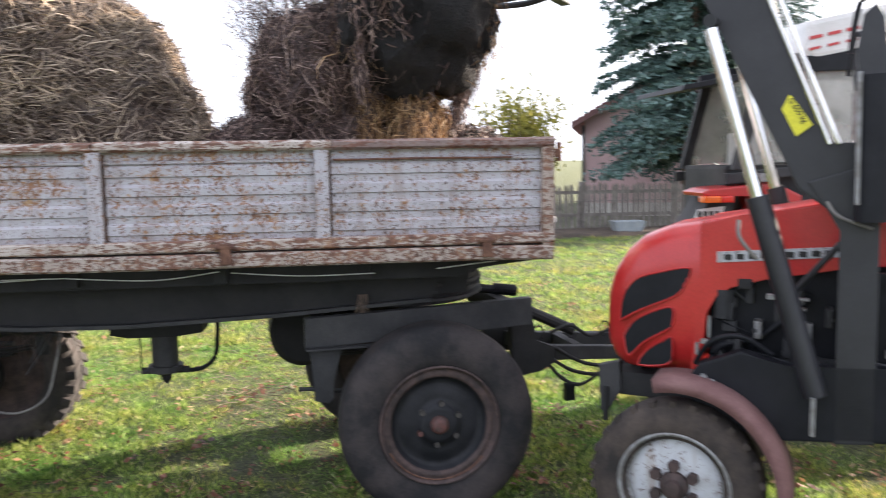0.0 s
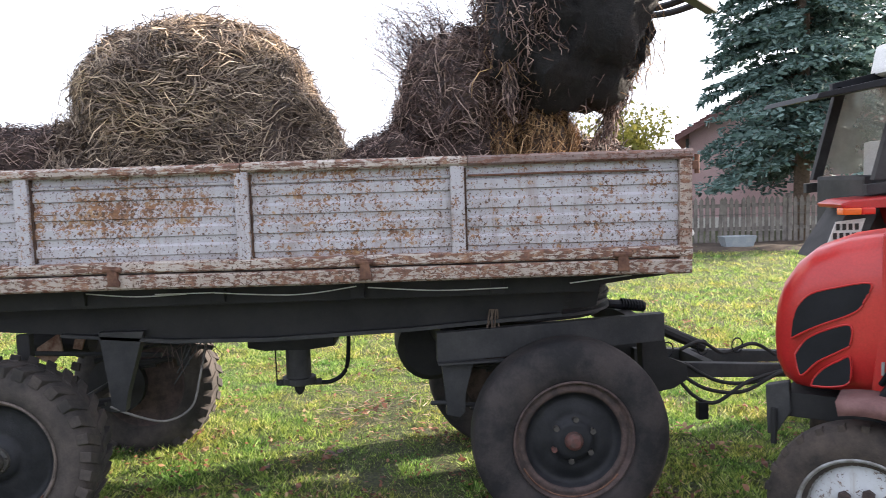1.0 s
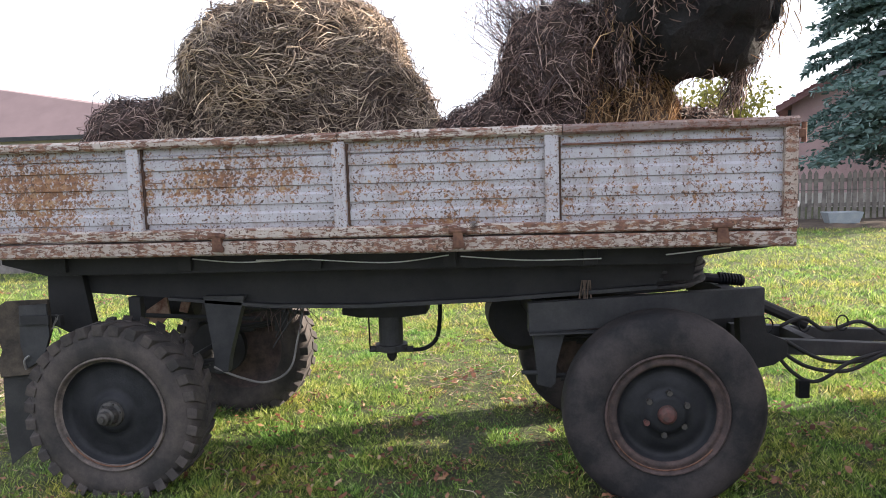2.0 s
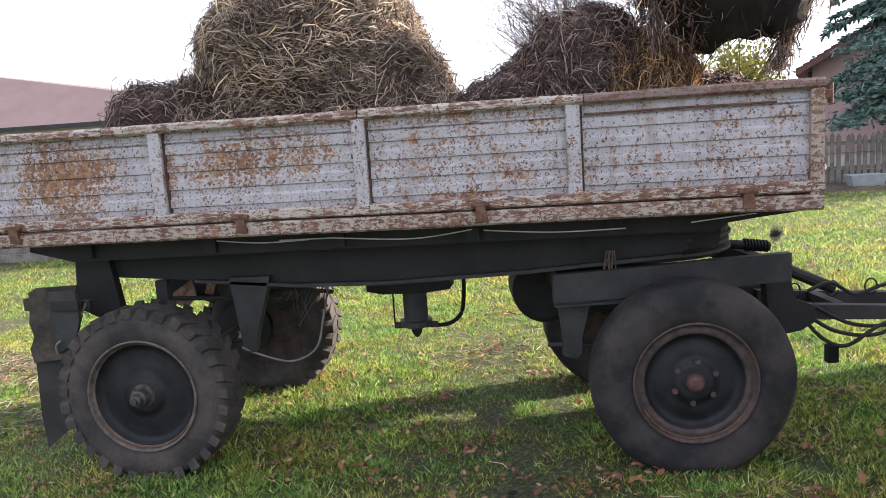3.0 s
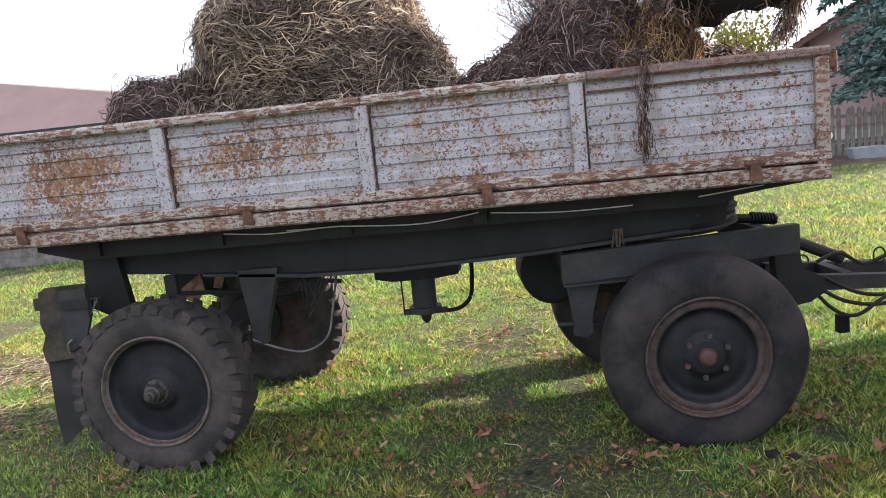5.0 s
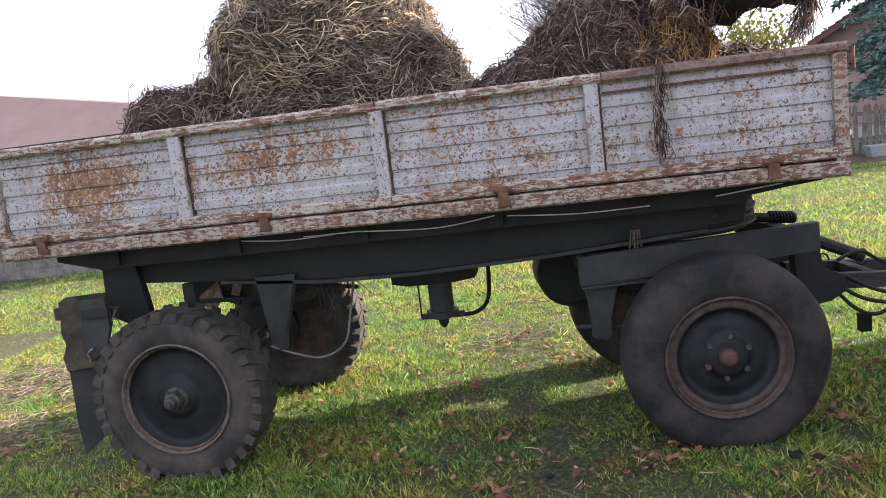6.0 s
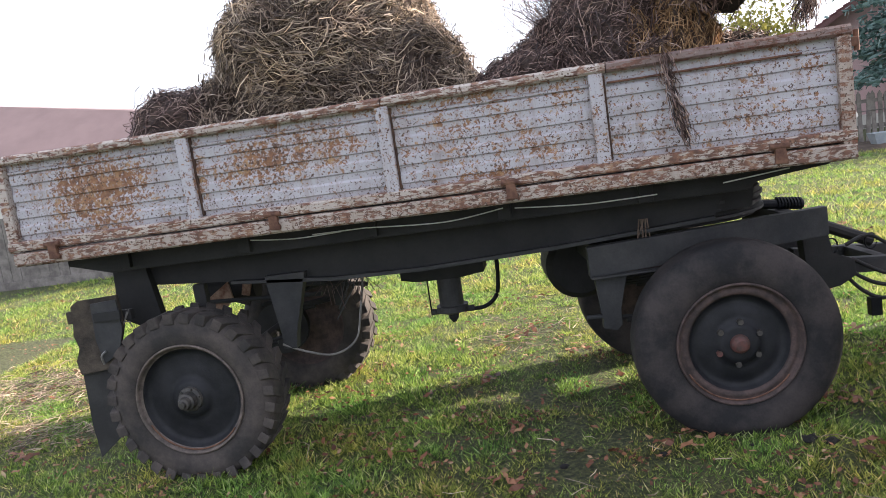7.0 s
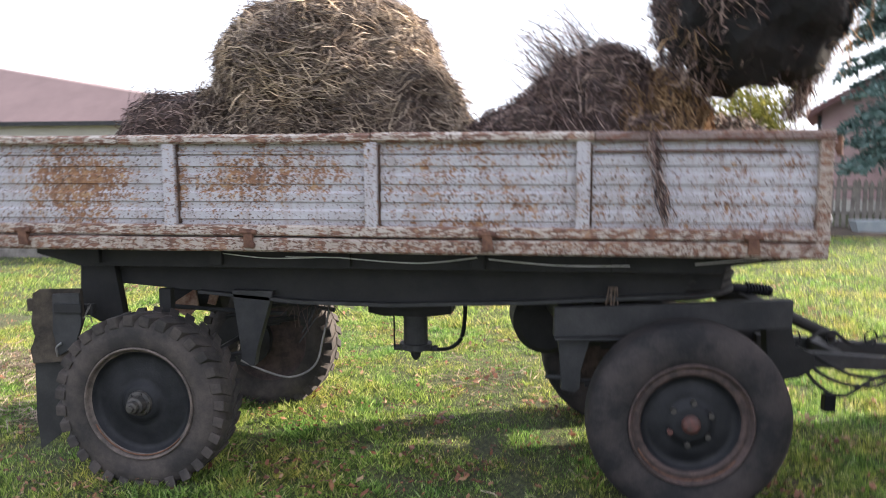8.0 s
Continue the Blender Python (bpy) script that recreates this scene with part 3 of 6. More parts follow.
def ribbed_panel(x0, x1):
    """A pressed sheet between two posts, with long ribs along x."""
    z0, z1 = 1.400, 1.808
    bm = bmesh.new()
    prof = [(z0, 0.030)]
    n = 4
    step = (1.752 - z0) / n
    for i in range(n):
        a = z0 + i * step
        prof += [(a + 0.030, 0.027), (a + 0.034, 0.017), (a + step - 0.014, 0.016), (a + step - 0.002, 0.027)]
    prof += [(1.757, 0.014), (1.766, 0.013), (1.773, 0.026), (z1, 0.027)]
    segs = 10
    rows = []
    for z, y in prof:
        rows.append([bm.verts.new((x0 + (x1 - x0) * k / segs, y + 0.003 * noise.noise((x0 + k * 0.3, z * 4, 1)), z)) for k in range(segs + 1)])
    for a, b in zip(rows, rows[1:]):
        for k in range(segs):
            bm.faces.new((a[k], a[k + 1], b[k + 1], b[k]))
    back = bmesh.ops.extrude_face_region(bm, geom=bm.faces[:])
    for v in back["geom"]:
        if isinstance(v, bmesh.types.BMVert):
            v.co.y = 0.045
    return bm


def dented(bm, amount=0.004, freq=2.5):
    for v in bm.verts:
        n = noise.noise_vector(v.co * freq)
        v.co.y += amount * n.y
        v.co.z += amount * n.z
    return bm


def long_box(x0, x1, y0, y1, z0, z1, bevel=0.006, cuts=24, dent=0.004):
    bm = bmesh.new()
    sec = [(y0, z0 + bevel), (y0 + bevel, z0), (y1, z0), (y1, z1), (y0 + bevel, z1), (y0, z1 - bevel)]
    rows = [[bm.verts.new((x0 + (x1 - x0) * k / cuts, y, z)) for y, z in sec] for k in range(cuts + 1)]
    for a, b in zip(rows, rows[1:]):
        for i in range(6):
            bm.faces.new((a[i], b[i], b[(i + 1) % 6], a[(i + 1) % 6]))
    bm.faces.new(rows[0])
    bm.faces.new(rows[-1][::-1])
    return dented(bm, dent)


def build_trailer():
    t = empty("farm_trailer", "old flatbed farm trailer with rusty grey dropsides", "trailer")
    side = new("side_board")
    side.parent = t
    side["label"] = "flaking grey steel dropside with rust"
    edges = [X0 + 0.05, *POSTS, X1 - 0.055]
    for a, b in zip(edges, edges[1:]):
        part("panel", ribbed_panel(a + 0.02, b + 0.012 if b > 2 else b - 0.02), M_PANEL, side)
    for p in POSTS:
        part("post", dented(box(p - 0.033, p + 0.033, -0.012, 0.04, 1.395, 1.815, 0.008), 0.003), M_PANEL, side)
        # Dark strip: rust, with the shade of the gap put into its colour.
        part("post_rust_shade", dented(box(p + 0.032, p + 0.043, 0.010, 0.03, 1.41, 1.80, 0.003), 0.006, 6), M_SHADERUST, side, "dark strip of rust and painted shade beside the post")
    part("post", box(X0, X0 + 0.055, -0.008, 0.04, 1.345, 1.815, 0.008), M_RAIL, side, "rusty end post")
    part("post", dented(box(X1 - 0.06, X1, -0.012, 0.04, 1.335, 1.83, 0.01)), M_ENDPOST, side, "rust-stained end post")
    for a, b, dz, paint in ((X0, -1.30, 0.0, M_RAIL), (-1.295, 0.0, 0.001, M_RAIL), (0.005, 1.06, 0.003, M_RAIL), (1.064, X1, 0.004, M_RAILDARK)):
        part("top_rail", long_box(a, b, -0.022, 0.05, 1.805 + dz, 1.853 + dz, 0.012), paint, side, "rusty cream top rail" if paint is M_RAIL else "chipped maroon top rail")
    part("bottom_rail", long_box(X0, X1, -0.016, 0.045, 1.352, 1.405, 0.008), M_RAIL, side, "rusty cream bottom rail")
    part("strip", long_box(POSTS[2] + 0.05, X1 - 0.20, 0.004, 0.02, 1.759, 1.769, 0.003), M_RUST, side, "rusty bead")
    for x in (-1.836, -0.62, 0.566, 1.777):
        latch = part("hinge", dented(prism([(x - 0.026, 1.295), (x + 0.03, 1.292), (x + 0.034, 1.312), (x + 0.022, 1.325), (x + 0.022, 1.385), (x - 0.022, 1.388), (x - 0.022, 1.32)], -0.040, -0.010, bevel=0.005), 0.004, 9), M_RUST, side, "rusty drop hinge")
        part("hinge_leaf", dented(box(x - 0.042, x + 0.008, -0.024, -0.012, 1.352, 1.398, 0.004), 0.003, 9), M_RAIL, latch)
        part("hinge_pin", tube([(x - 0.042, -0.03, 1.372), (x + 0.042, -0.03, 1.372)], 0.013), M_RUST, latch)
    part("platform_edge", long_box(X0 + 0.02, X1 - 0.005, -0.018, 0.06, 1.272, 1.343, 0.01, 40, 0.006), M_SILL, t, "rust-eaten platform edge")
    part("platform", box(X0 + 0.02, X1 - 0.02, 0.06, 1.9, 1.262, 1.345), M_CHASSIS, t, "dark steel loading floor")
    far = part("side_board", box(X0, X1, 1.86, 1.91, 1.35, 1.85), M_PANEL, t)
    part("headboard", box(X1 - 0.05, X1 - 0.01, 0.04, 1.86, 1.35, 1.85), M_PANEL, t)
    part("tailboard", box(X0 + 0.01, X0 + 0.05, 0.04, 1.86, 1.35, 1.83), M_PANEL, t)
    clasp = part("corner_clasp", box(X1, X1 + 0.035, 0.0, 0.05, 1.76, 1.80, 0.006), M_RUST, t, "rusty corner clasp")
    part("clasp_bolt", tube([(X1 + 0.03, 0.02, 1.74), (X1 + 0.03, 0.02, 1.83)], 0.012), M_RUST, clasp)
    part("side_lamp", lathe([(0.0, -0.02), (0.035, -0.01), (0.042, 0.02), (0.035, 0.06), (0, 0.07)], 20), M_WHITE, t, "round white marker lamp").matrix_local = pose(X1 - 0.002, 0.02, 1.46, 0, 0, 0) @ Matrix.Scale(0.5, 4)
    # chassis beams, deeper in the middle
    for y, w in ((0.45, 0.07), (1.40, 0.07)):
        upper = [(-1.95, 1.262), (2.06, 1.262), (2.06, 1.238), (1.72, 1.205), (1.69, 1.165), (-1.7, 1.15), (-1.95, 1.215)]
        part("frame_beam", prism(upper, y - 0.22 if y < 1 else y, y - 0.14 if y < 1 else y + 0.08), M_CHASSIS, t, "dull black frame beam")
        lower = [(-1.72, 1.16), (1.62, 1.16), (1.55, 1.02), (0.75, 0.965), (0.0, 0.935), (-0.5, 0.94), (-1.1, 0.985), (-1.72, 1.03)]
        part("frame_beam", prism(lower, y, y + w, bevel=0), M_CHASSIS, t, "dull black frame beam")
        flange = [(1.55, 1.03), (0.75, 0.975), (0.0, 0.945), (-0.5, 0.95), (-1.1, 0.995), (-1.1, 0.978), (-0.5, 0.93), (0.0, 0.925), (0.75, 0.955), (1.55, 1.01)]
        part("frame_flange", prism(flange, y - 0.05, y + 0.02, bevel=0.002), M_CHASSIS2, t)
    for x in (-1.6, -0.9, -0.2, 0.5, 1.2):
        part("cross_member", box(x - 0.035, x + 0.035, 0.2, 1.75, 1.17, 1.255), M_CHASSIS, t)
    # rear axle carriers
    for y in (0.40, 1.45):
        part("rear_pillar", prism([(-1.80, 1.16), (-1.60, 1.16), (-1.55, 0.82), (-1.66, 0.78), (-1.82, 0.86)], y, y + 0.06), M_CHASSIS, t)
        part("spring_hanger", prism([(-0.90, 1.0), (-0.66, 1.0), (-0.765, 0.66), (-0.78, 0.57), (-0.86, 0.57), (-0.85, 0.66)], y, y + 0.06), M_CHASSIS2, t)
        part("stay", box(-1.335, -1.265, y, y + 0.05, 0.7, 1.0), M_CHASSIS, t)
        sp = curve_pts([(-1.64, y + 0.03, 0.72), (-1.25, y + 0.03, 0.60), (-0.82, y + 0.03, 0.64)], 8)
        for k in range(4):
            pts = [p - Vector((0, 0, 0.018 * k)) for p in sp][k * 2:len(sp) - k * 2]
            part("spring_leaf", tube(pts, 0.014, sides=6), M_CHASSIS, t)
    part("axle", tube([(-1.27, 0.15, 0.455), (-1.27, 1.75, 0.455)], 0.05), M_CHASSIS, t)
    part("brake_drum", tube([(-1.27, 0.3, 0.455), (-1.27, 0.42, 0.455)], 0.19, sides=24), M_CHASSIS, t)
    part("brake_drum", tube([(-1.27, 1.45, 0.455), (-1.27, 1.57, 0.455)], 0.19, sides=24), M_CHASSIS, t)
    for a, b in (((-1.05, 0.85, 0.88), (-0.45, 0.9, 0.80)), ((-1.2, 1.0, 0.72), (-0.55, 1.1, 0.86)), ((-1.5, 0.8, 0.82), (-0.7, 0.75, 0.80))):
        part("brake_rod", tube([a, b], 0.014), M_CHASSIS2, t)
    part("air_tank", tube([(-1.55, 0.95, 0.86), (-1.18, 0.95, 0.86)], 0.075, sides=20), M_CHASSIS, t)
    part("bracket", dented(prism([(-1.44, 0.85), (-1.31, 0.94), (-1.29, 0.82), (-1.36, 0.75), (-1.45, 0.79)], 0.80, 0.82), 0.012, 7), M_RUSTPALE, t, "pale rusty bracket")
    part("bracket", dented(prism([(-1.23, 0.92), (-1.16, 0.94), (-1.20, 0.82), (-1.25, 0.83)], 0.84, 0.855), 0.012, 7), M_RUSTPALE, t, "pale rusty bracket")
    part("brake_hose", tube(curve_pts([(-0.86, 0.40, 0.60), (-0.72, 0.42, 0.535), (-0.58, 0.45, 0.50), (-0.46, 0.5, 0.56), (-0.42, 0.55, 0.72), (-0.38, 0.6, 0.95)]), 0.0065), M_WIRE, t, "pale brake hose")
    for k in range(3):
        part("cable_tie", tube([(-0.45 + 0.05 * k, 0.55, 0.98), (-0.52 - 0.02 * k, 0.53, 0.80 - 0.06 * k)], 0.004, sides=6), M_CHASSIS2, t)
    # mudguard with its rubber flap
    guard = part("mudguard", dented(prism([(-1.945, 1.0), (-1.90, 1.022), (-1.66, 1.03), (-1.655, 0.86), (-1.70, 0.74), (-1.76, 0.63), (-1.97, 0.60), (-1.985, 0.68), (-1.94, 0.76), (-1.965, 0.84), (-1.95, 0.92)], 0.16, 0.185), 0.012, 6), M_PLANK, t, "torn grey mudguard board")
    part("guard_sheet", dented(prism([(-1.815, 1.005), (-1.66, 1.012), (-1.655, 0.84), (-1.70, 0.72), (-1.80, 0.66), (-1.825, 0.8)], 0.145, 0.158, bevel=0.003), 0.006, 7), M_CHASSIS2, guard, "dark grey sheet patch")
    part("guard_strap", dented(box(-1.80, -1.64, 0.125, 0.143, 0.905, 0.955, 0.004), 0.004, 8), M_CHASSIS, guard)
    part("guard_clip", tube(curve_pts([(-1.80, 0.138, 0.66), (-1.80, 0.13, 0.71), (-1.77, 0.13, 0.735)]), 0.006, sides=6), M_STEEL, guard)
    part("flap", dented(prism([(-1.975, 0.63), (-1.76, 0.66), (-1.77, 0.26), (-1.86, 0.19), (-1.975, 0.10), (-1.985, 0.3)], 0.19, 0.20, bevel=0.002), 0.01, 5), M_FLAP, guard, "black rubber flap")
    part("guard_stay", box(-1.9, -1.62, 0.2, 0.24, 0.88, 0.94), M_CHASSIS, guard)
    part("guard_hook", box(-1.985, -1.93, 0.165, 0.2, 0.90, 0.97), M_PLANK, guard)
    for k in range(7):
        a = Vector((-1.66, 0.19, 0.88))
        e = a + Vector((rng.uniform(-0.12, 0.12), rng.uniform(-0.05, 0.02), rng.uniform(-0.08, 0.10)))
        part("twine", tube([a, (a + e) / 2 + Vector((0.01, 0, 0.012)), e], 0.004, sides=5), M_WIRE, guard)
    trailer_wheel(t, -1.292, 0.055, 0.440, 0.470, True, True)
    trailer_wheel(t, -1.115, 1.70, 0.440, 0.470, True, False)
    # tipping ram
    ram = part("ram_mount", prism([(-0.23, 0.90), (0.28, 0.90), (0.28, 0.80), (0.12, 0.78), (-0.13, 0.78), (-0.23, 0.80)], 0.85, 1.05), M_CHASSIS, t, "black tipping ram mount")
    part("ram_cylinder", tube([(0.045, 0.95, 0.80), (0.045, 0.95, 0.585)], 0.074, sides=24), M_CHASSIS2, ram, "grey tipping cylinder")
    part("ram_foot", tube([(0.045, 0.95, 0.60), (0.045, 0.95, 0.565), (0.045, 0.95, 0.55)], [0.10, 0.10, 0.06], sides=16), M_CHASSIS2, ram)
    part("ram_tip", tube([(0.045, 0.95, 0.55), (0.045, 0.95, 0.515), (0.045, 0.95, 0.49)], [0.035, 0.03, 0.012], sides=8), M_CHASSIS, ram)
    part("ram_ear", tube([(-0.09, 0.95, 0.565), (0.18, 0.95, 0.565)], 0.02), M_CHASSIS2, ram)
    part("ram_hose", tube(curve_pts([(0.14, 0.95, 0.56), (0.25, 0.94, 0.57), (0.33, 0.92, 0.64), (0.355, 0.9, 0.78), (0.36, 0.88, 0.92)]), 0.013), M_BLACK, ram, "black hydraulic hose")
    part("ram_wire", tube([(-0.085, 0.93, 0.57), (-0.08, 0.9, 0.80)], 0.005, sides=6), M_BLACK, ram)
    # cable under the floor edge
    for ctrl in ([(-0.85, 0.19, 1.235), (-0.6, 0.18, 1.215), (-0.35, 0.19, 1.22)], [(-0.5, 0.17, 1.225), (-0.2, 0.17, 1.225)], [(-0.2, 0.16, 1.225), (0.2, 0.15, 1.205), (0.5, 0.17, 1.235)], [(0.56, 0.15, 1.23), (0.9, 0.15, 1.205), (1.25, 0.17, 1.205)], [(1.55, 0.12, 1.225), (1.85, 0.12, 1.255)]):
        part("cable", tube(curve_pts(ctrl), 0.0035, sides=6), M_CABLE, t, "pale slack cable")
    # turntable and front bogie
    ttb = part("turntable", tube([(1.42, 0.93, 1.20), (1.42, 0.93, 1.13), (1.42, 0.93, 1.12), (1.42, 0.93, 1.06), (1.42, 0.93, 1.05), (1.42, 0.93, 0.97)], [0.42, 0.42, 0.46, 0.46, 0.43, 0.43], sides=48), M_CHASSIS, t, "black ball-race turntable")
    for k in range(3):
        part("ring", tube([(1.42, 0.93, 1.09 - 0.04 * k), (1.42, 0.93, 1.075 - 0.04 * k)], 0.475 - 0.01 * (k % 2), sides=48), M_CHASSIS2, ttb)
    part("gusset", prism([(1.05, 1.2), (1.78, 1.2), (1.75, 1.04), (1.15, 1.03)], 0.5, 0.54), M_CHASSIS, t)
    # the steered carriage stands a little turned under the floor
    steer = Matrix.Translation((1.553, 0.15, 0)) @ pose(0, 0, 0, 0, 0, 8) @ Matrix.Translation((-1.553, -0.15, 0))

    def bogie_part(name, bm, material, label=""):
        ob = part(name, bm, material, t, label)
        ob.matrix_local = steer
        return ob
    for y in (0.42, 1.38):
        bogie_part("bogie_beam", prism([(0.92, 0.955), (2.16, 0.995), (2.16, 0.845), (1.45, 0.815), (0.92, 0.80)], y, y + 0.06), M_CHASSIS2, "dusty grey channel beam")
        bogie_part("bogie_flange", box(0.92, 1.30, y - 0.05, y, 0.795, 0.805, 0.002), M_CHASSIS2)
        bogie_part("spring_bracket", prism([(0.94, 0.80), (1.115, 0.80), (1.055, 0.62), (1.06, 0.53), (1.03, 0.50), (0.96, 0.52), (0.965, 0.6)], y, y + 0.05), M_CHASSIS2, "dusty grey spring bracket")
        bogie_part("spring_pin", tube([(0.88, y + 0.02, 0.585), (1.02, y + 0.02, 0.578)], 0.012), M_CHASSIS2)
        sp = curve_pts([(1.0, y + 0.03, 0.56), (1.5, y + 0.03, 0.56), (2.05, y + 0.03, 0.62)], 8)
        for k in range(4):
            bogie_part("spring_leaf", tube([p - Vector((0, 0, 0.018 * k)) for p in sp][k * 2:len(sp) - k * 2], 0.014, sides=6), M_CHASSIS)
    for x in (1.0, 2.1):
        bogie_part("bogie_cross", box(x - 0.04, x + 0.04, 0.48, 1.38, 0.83, 0.94), M_CHASSIS)
    bogie_part("front_axle", tube([(1.553, 0.15, 0.455), (1.553, 1.72, 0.455)], 0.05), M_CHASSIS)
    bogie_part("spare_drum", tube([(0.97, 1.06, 0.745), (0.97, 1.10, 0.745), (0.97, 1.38, 0.745), (0.97, 1.42, 0.745)], [0.17, 0.205, 0.205, 0.17], sides=28), M_CHASSIS, "dark round air tank")
    bogie_part("draw_socket", prism([(2.10, 0.86), (2.24, 0.86), (2.26, 0.70), (2.38, 0.655), (2.38, 0.565), (2.30, 0.52), (2.17, 0.50), (2.12, 0.60)], 0.62, 0.70), M_CHASSIS)
    bogie_part("draw_socket", prism([(2.10, 0.86), (2.24, 0.86), (2.26, 0.70), (2.38, 0.655), (2.38, 0.565), (2.30, 0.52), (2.17, 0.50), (2.12, 0.60)], 1.18, 1.26), M_CHASSIS)
    for k in range(6):
        e = Vector((1.16 + 0.02 * k, 0.40, 0.99)) + Vector((rng.normal(0, 0.05), -0.02 * rng.random(), -0.05 - 0.06 * rng.random()))
        part("twig", tube([(1.17 + 0.008 * k, 0.41, 1.06), tuple(e)], 0.004, sides=5), M_BARK, t)
    for k in range(26):
        a = Vector((rng.uniform(-0.62, -0.34), 0.5, rng.uniform(0.86, 1.0)))
        e = a + Vector((rng.normal(0, 0.06), rng.normal(0, 0.03), -rng.uniform(0.03, 0.14)))
        part("straw_wisp", tube([a, e], 0.002, sides=4), M_DUNG, t)
    bar = bogie_part("drawbar", prism([(2.25, 0.655), (2.25, 0.565), (3.35, 0.50), (3.35, 0.57)], 0.70, 0.76), M_CHASSIS2, "dusty grey A-frame drawbar")
    part("drawbar_arm", prism([(2.25, 0.655), (2.25, 0.565), (3.35, 0.50), (3.35, 0.57)], 1.10, 1.16), M_CHASSIS2, bar)
    part("drawbar_cross", box(2.55, 2.61, 0.76, 1.10, 0.56, 0.63), M_CHASSIS, bar)
    part("drawbar_stay", tube([(2.2, 0.90, 0.88), (2.62, 0.92, 0.68)], 0.035), M_CHASSIS, bar)
    part("stay_spring", tube([(1.98, 0.9, 0.985 + 0.0), (2.10, 0.9, 0.97), (2.24, 0.9, 0.955)], 0.028), M_BLACK, bar)
    for k in range(8):
        c = Vector((2.1 + 0.018 * k, 0.9, 0.975 - 0.0025 * k))
        part("coil", tube([c - Vector((0.004, 0, 0)), c + Vector((0.004, 0, 0))], 0.036, sides=12), M_BLACK, bar)
    hoses = ([(2.3, 0.66, 0.62), (2.42, 0.64, 0.47), (2.55, 0.62, 0.42), (2.75, 0.64, 0.52), (3.0, 0.7, 0.56)],
             [(2.35, 0.68, 0.60), (2.5, 0.64, 0.50), (2.72, 0.63, 0.47), (2.95, 0.66, 0.55), (3.2, 0.7, 0.6)],
             [(2.4, 0.70, 0.64), (2.6, 0.66, 0.53), (2.85, 0.66, 0.52), (3.15, 0.7, 0.62)],
             [(2.42, 0.80, 0.7), (2.55, 0.8, 0.74), (2.7, 0.82, 0.66), (2.9, 0.84, 0.70), (3.05, 0.84, 0.62)])
    for h in hoses:
        part("brake_hose", tube(curve_pts(h), 0.011, sides=8), M_CHASSIS, bar, "black brake hose")
    part("hose_coupling", box(2.44, 2.50, 0.6, 0.65, 0.33, 0.43), M_BLACK, bar)
    for k in range(3):
        loop = [(2.35 + 0.22 * k + 0.035 * math.cos(a), 0.82, 0.70 + 0.045 * math.sin(a)) for a in np.linspace(0, 6.0, 14)]
        part("wire_loop", tube(loop, 0.005, sides=5), M_BLACK, bar)
    w = trailer_wheel(t, 1.548, 0.055, 0.453, 0.492, False, True)
    w.rotation_euler = (0, 0, radians(4))
    far_hub = Vector((1.553 - 1.55 * math.sin(radians(10)), 1.68, 0.453))
    w = trailer_wheel(t, far_hub.x, far_hub.y, far_hub.z, 0.497, False, False)
    w.rotation_euler = (0, 0, math.pi + radians(8))


# ---------- straw heaps ----------
def heap(name, label, blobs, count, straw, core, length=(0.08, 0.3), radius=(0.0016, 0.004), droop=0.25, spray=0.35, down=0.5):
    ob = empty(name, label, "straw heap")
    bm = bmesh.new()
    for i, (c, r, rough, power) in enumerate(blobs):
        blob(bm, c, r, rough, 2.4, power, i * 3.1 + len(name) + c[0], 4, 1.347)
    me_bm = bm.copy()
    part("core", me_bm, core, ob, smooth=True)
    P, N = surface_samples(bm, count, lambda f: f.calc_center_median().z > 1.5)
    bm.free()
    n = len(P)
    u = np.cross(N, np.array([0.0, 0.0, 1.0]) + rng.normal(0, 0.05, (n, 3)))
    u /= np.linalg.norm(u, axis=1, keepdims=True) + 1e-9
    w = np.cross(u, N)
    turn = np.array([2.6 * noise.noise((p[0] * 4.5, p[1] * 4.5, p[2] * 4.5)) for p in P]) + rng.normal(0, 0.5, n)
    tang = (u * np.cos(turn)[:, None] + w * np.sin(turn)[:, None]) * rng.choice([-1.0, 1.0], (n, 1))
    ways = tang + N * rng.uniform(-0.1, spray, (n, 1)) + np.array([0, 0, -1.0]) * rng.random((n, 1)) * down
    L = rng.uniform(*length, n)
    V, F = strands(P + N * rng.uniform(-0.012, 0.022, (n, 1)) - ways * L[:, None] * 0.3, ways, L, rng.uniform(*radius, n), 0.42, droop)
    A = V.reshape(-1, 12, 3)
    low = A[:, :, 2].min(axis=1)
    inside = ~((A[:, :, 1].min(axis=1) < 0.06) & (low < 1.87)) & (low > 1.36)
    inside &= ~((np.abs(A[:, :, 0]).max(axis=1) > 2.0) & (low < 1.87))
    V = A[inside].reshape(-1, 3)
    F = F[:inside.sum() * 9]
    st = soup("straw", V.tolist(), F.tolist(), straw, ob)
    st["kind"] = "stuff"
    return ob


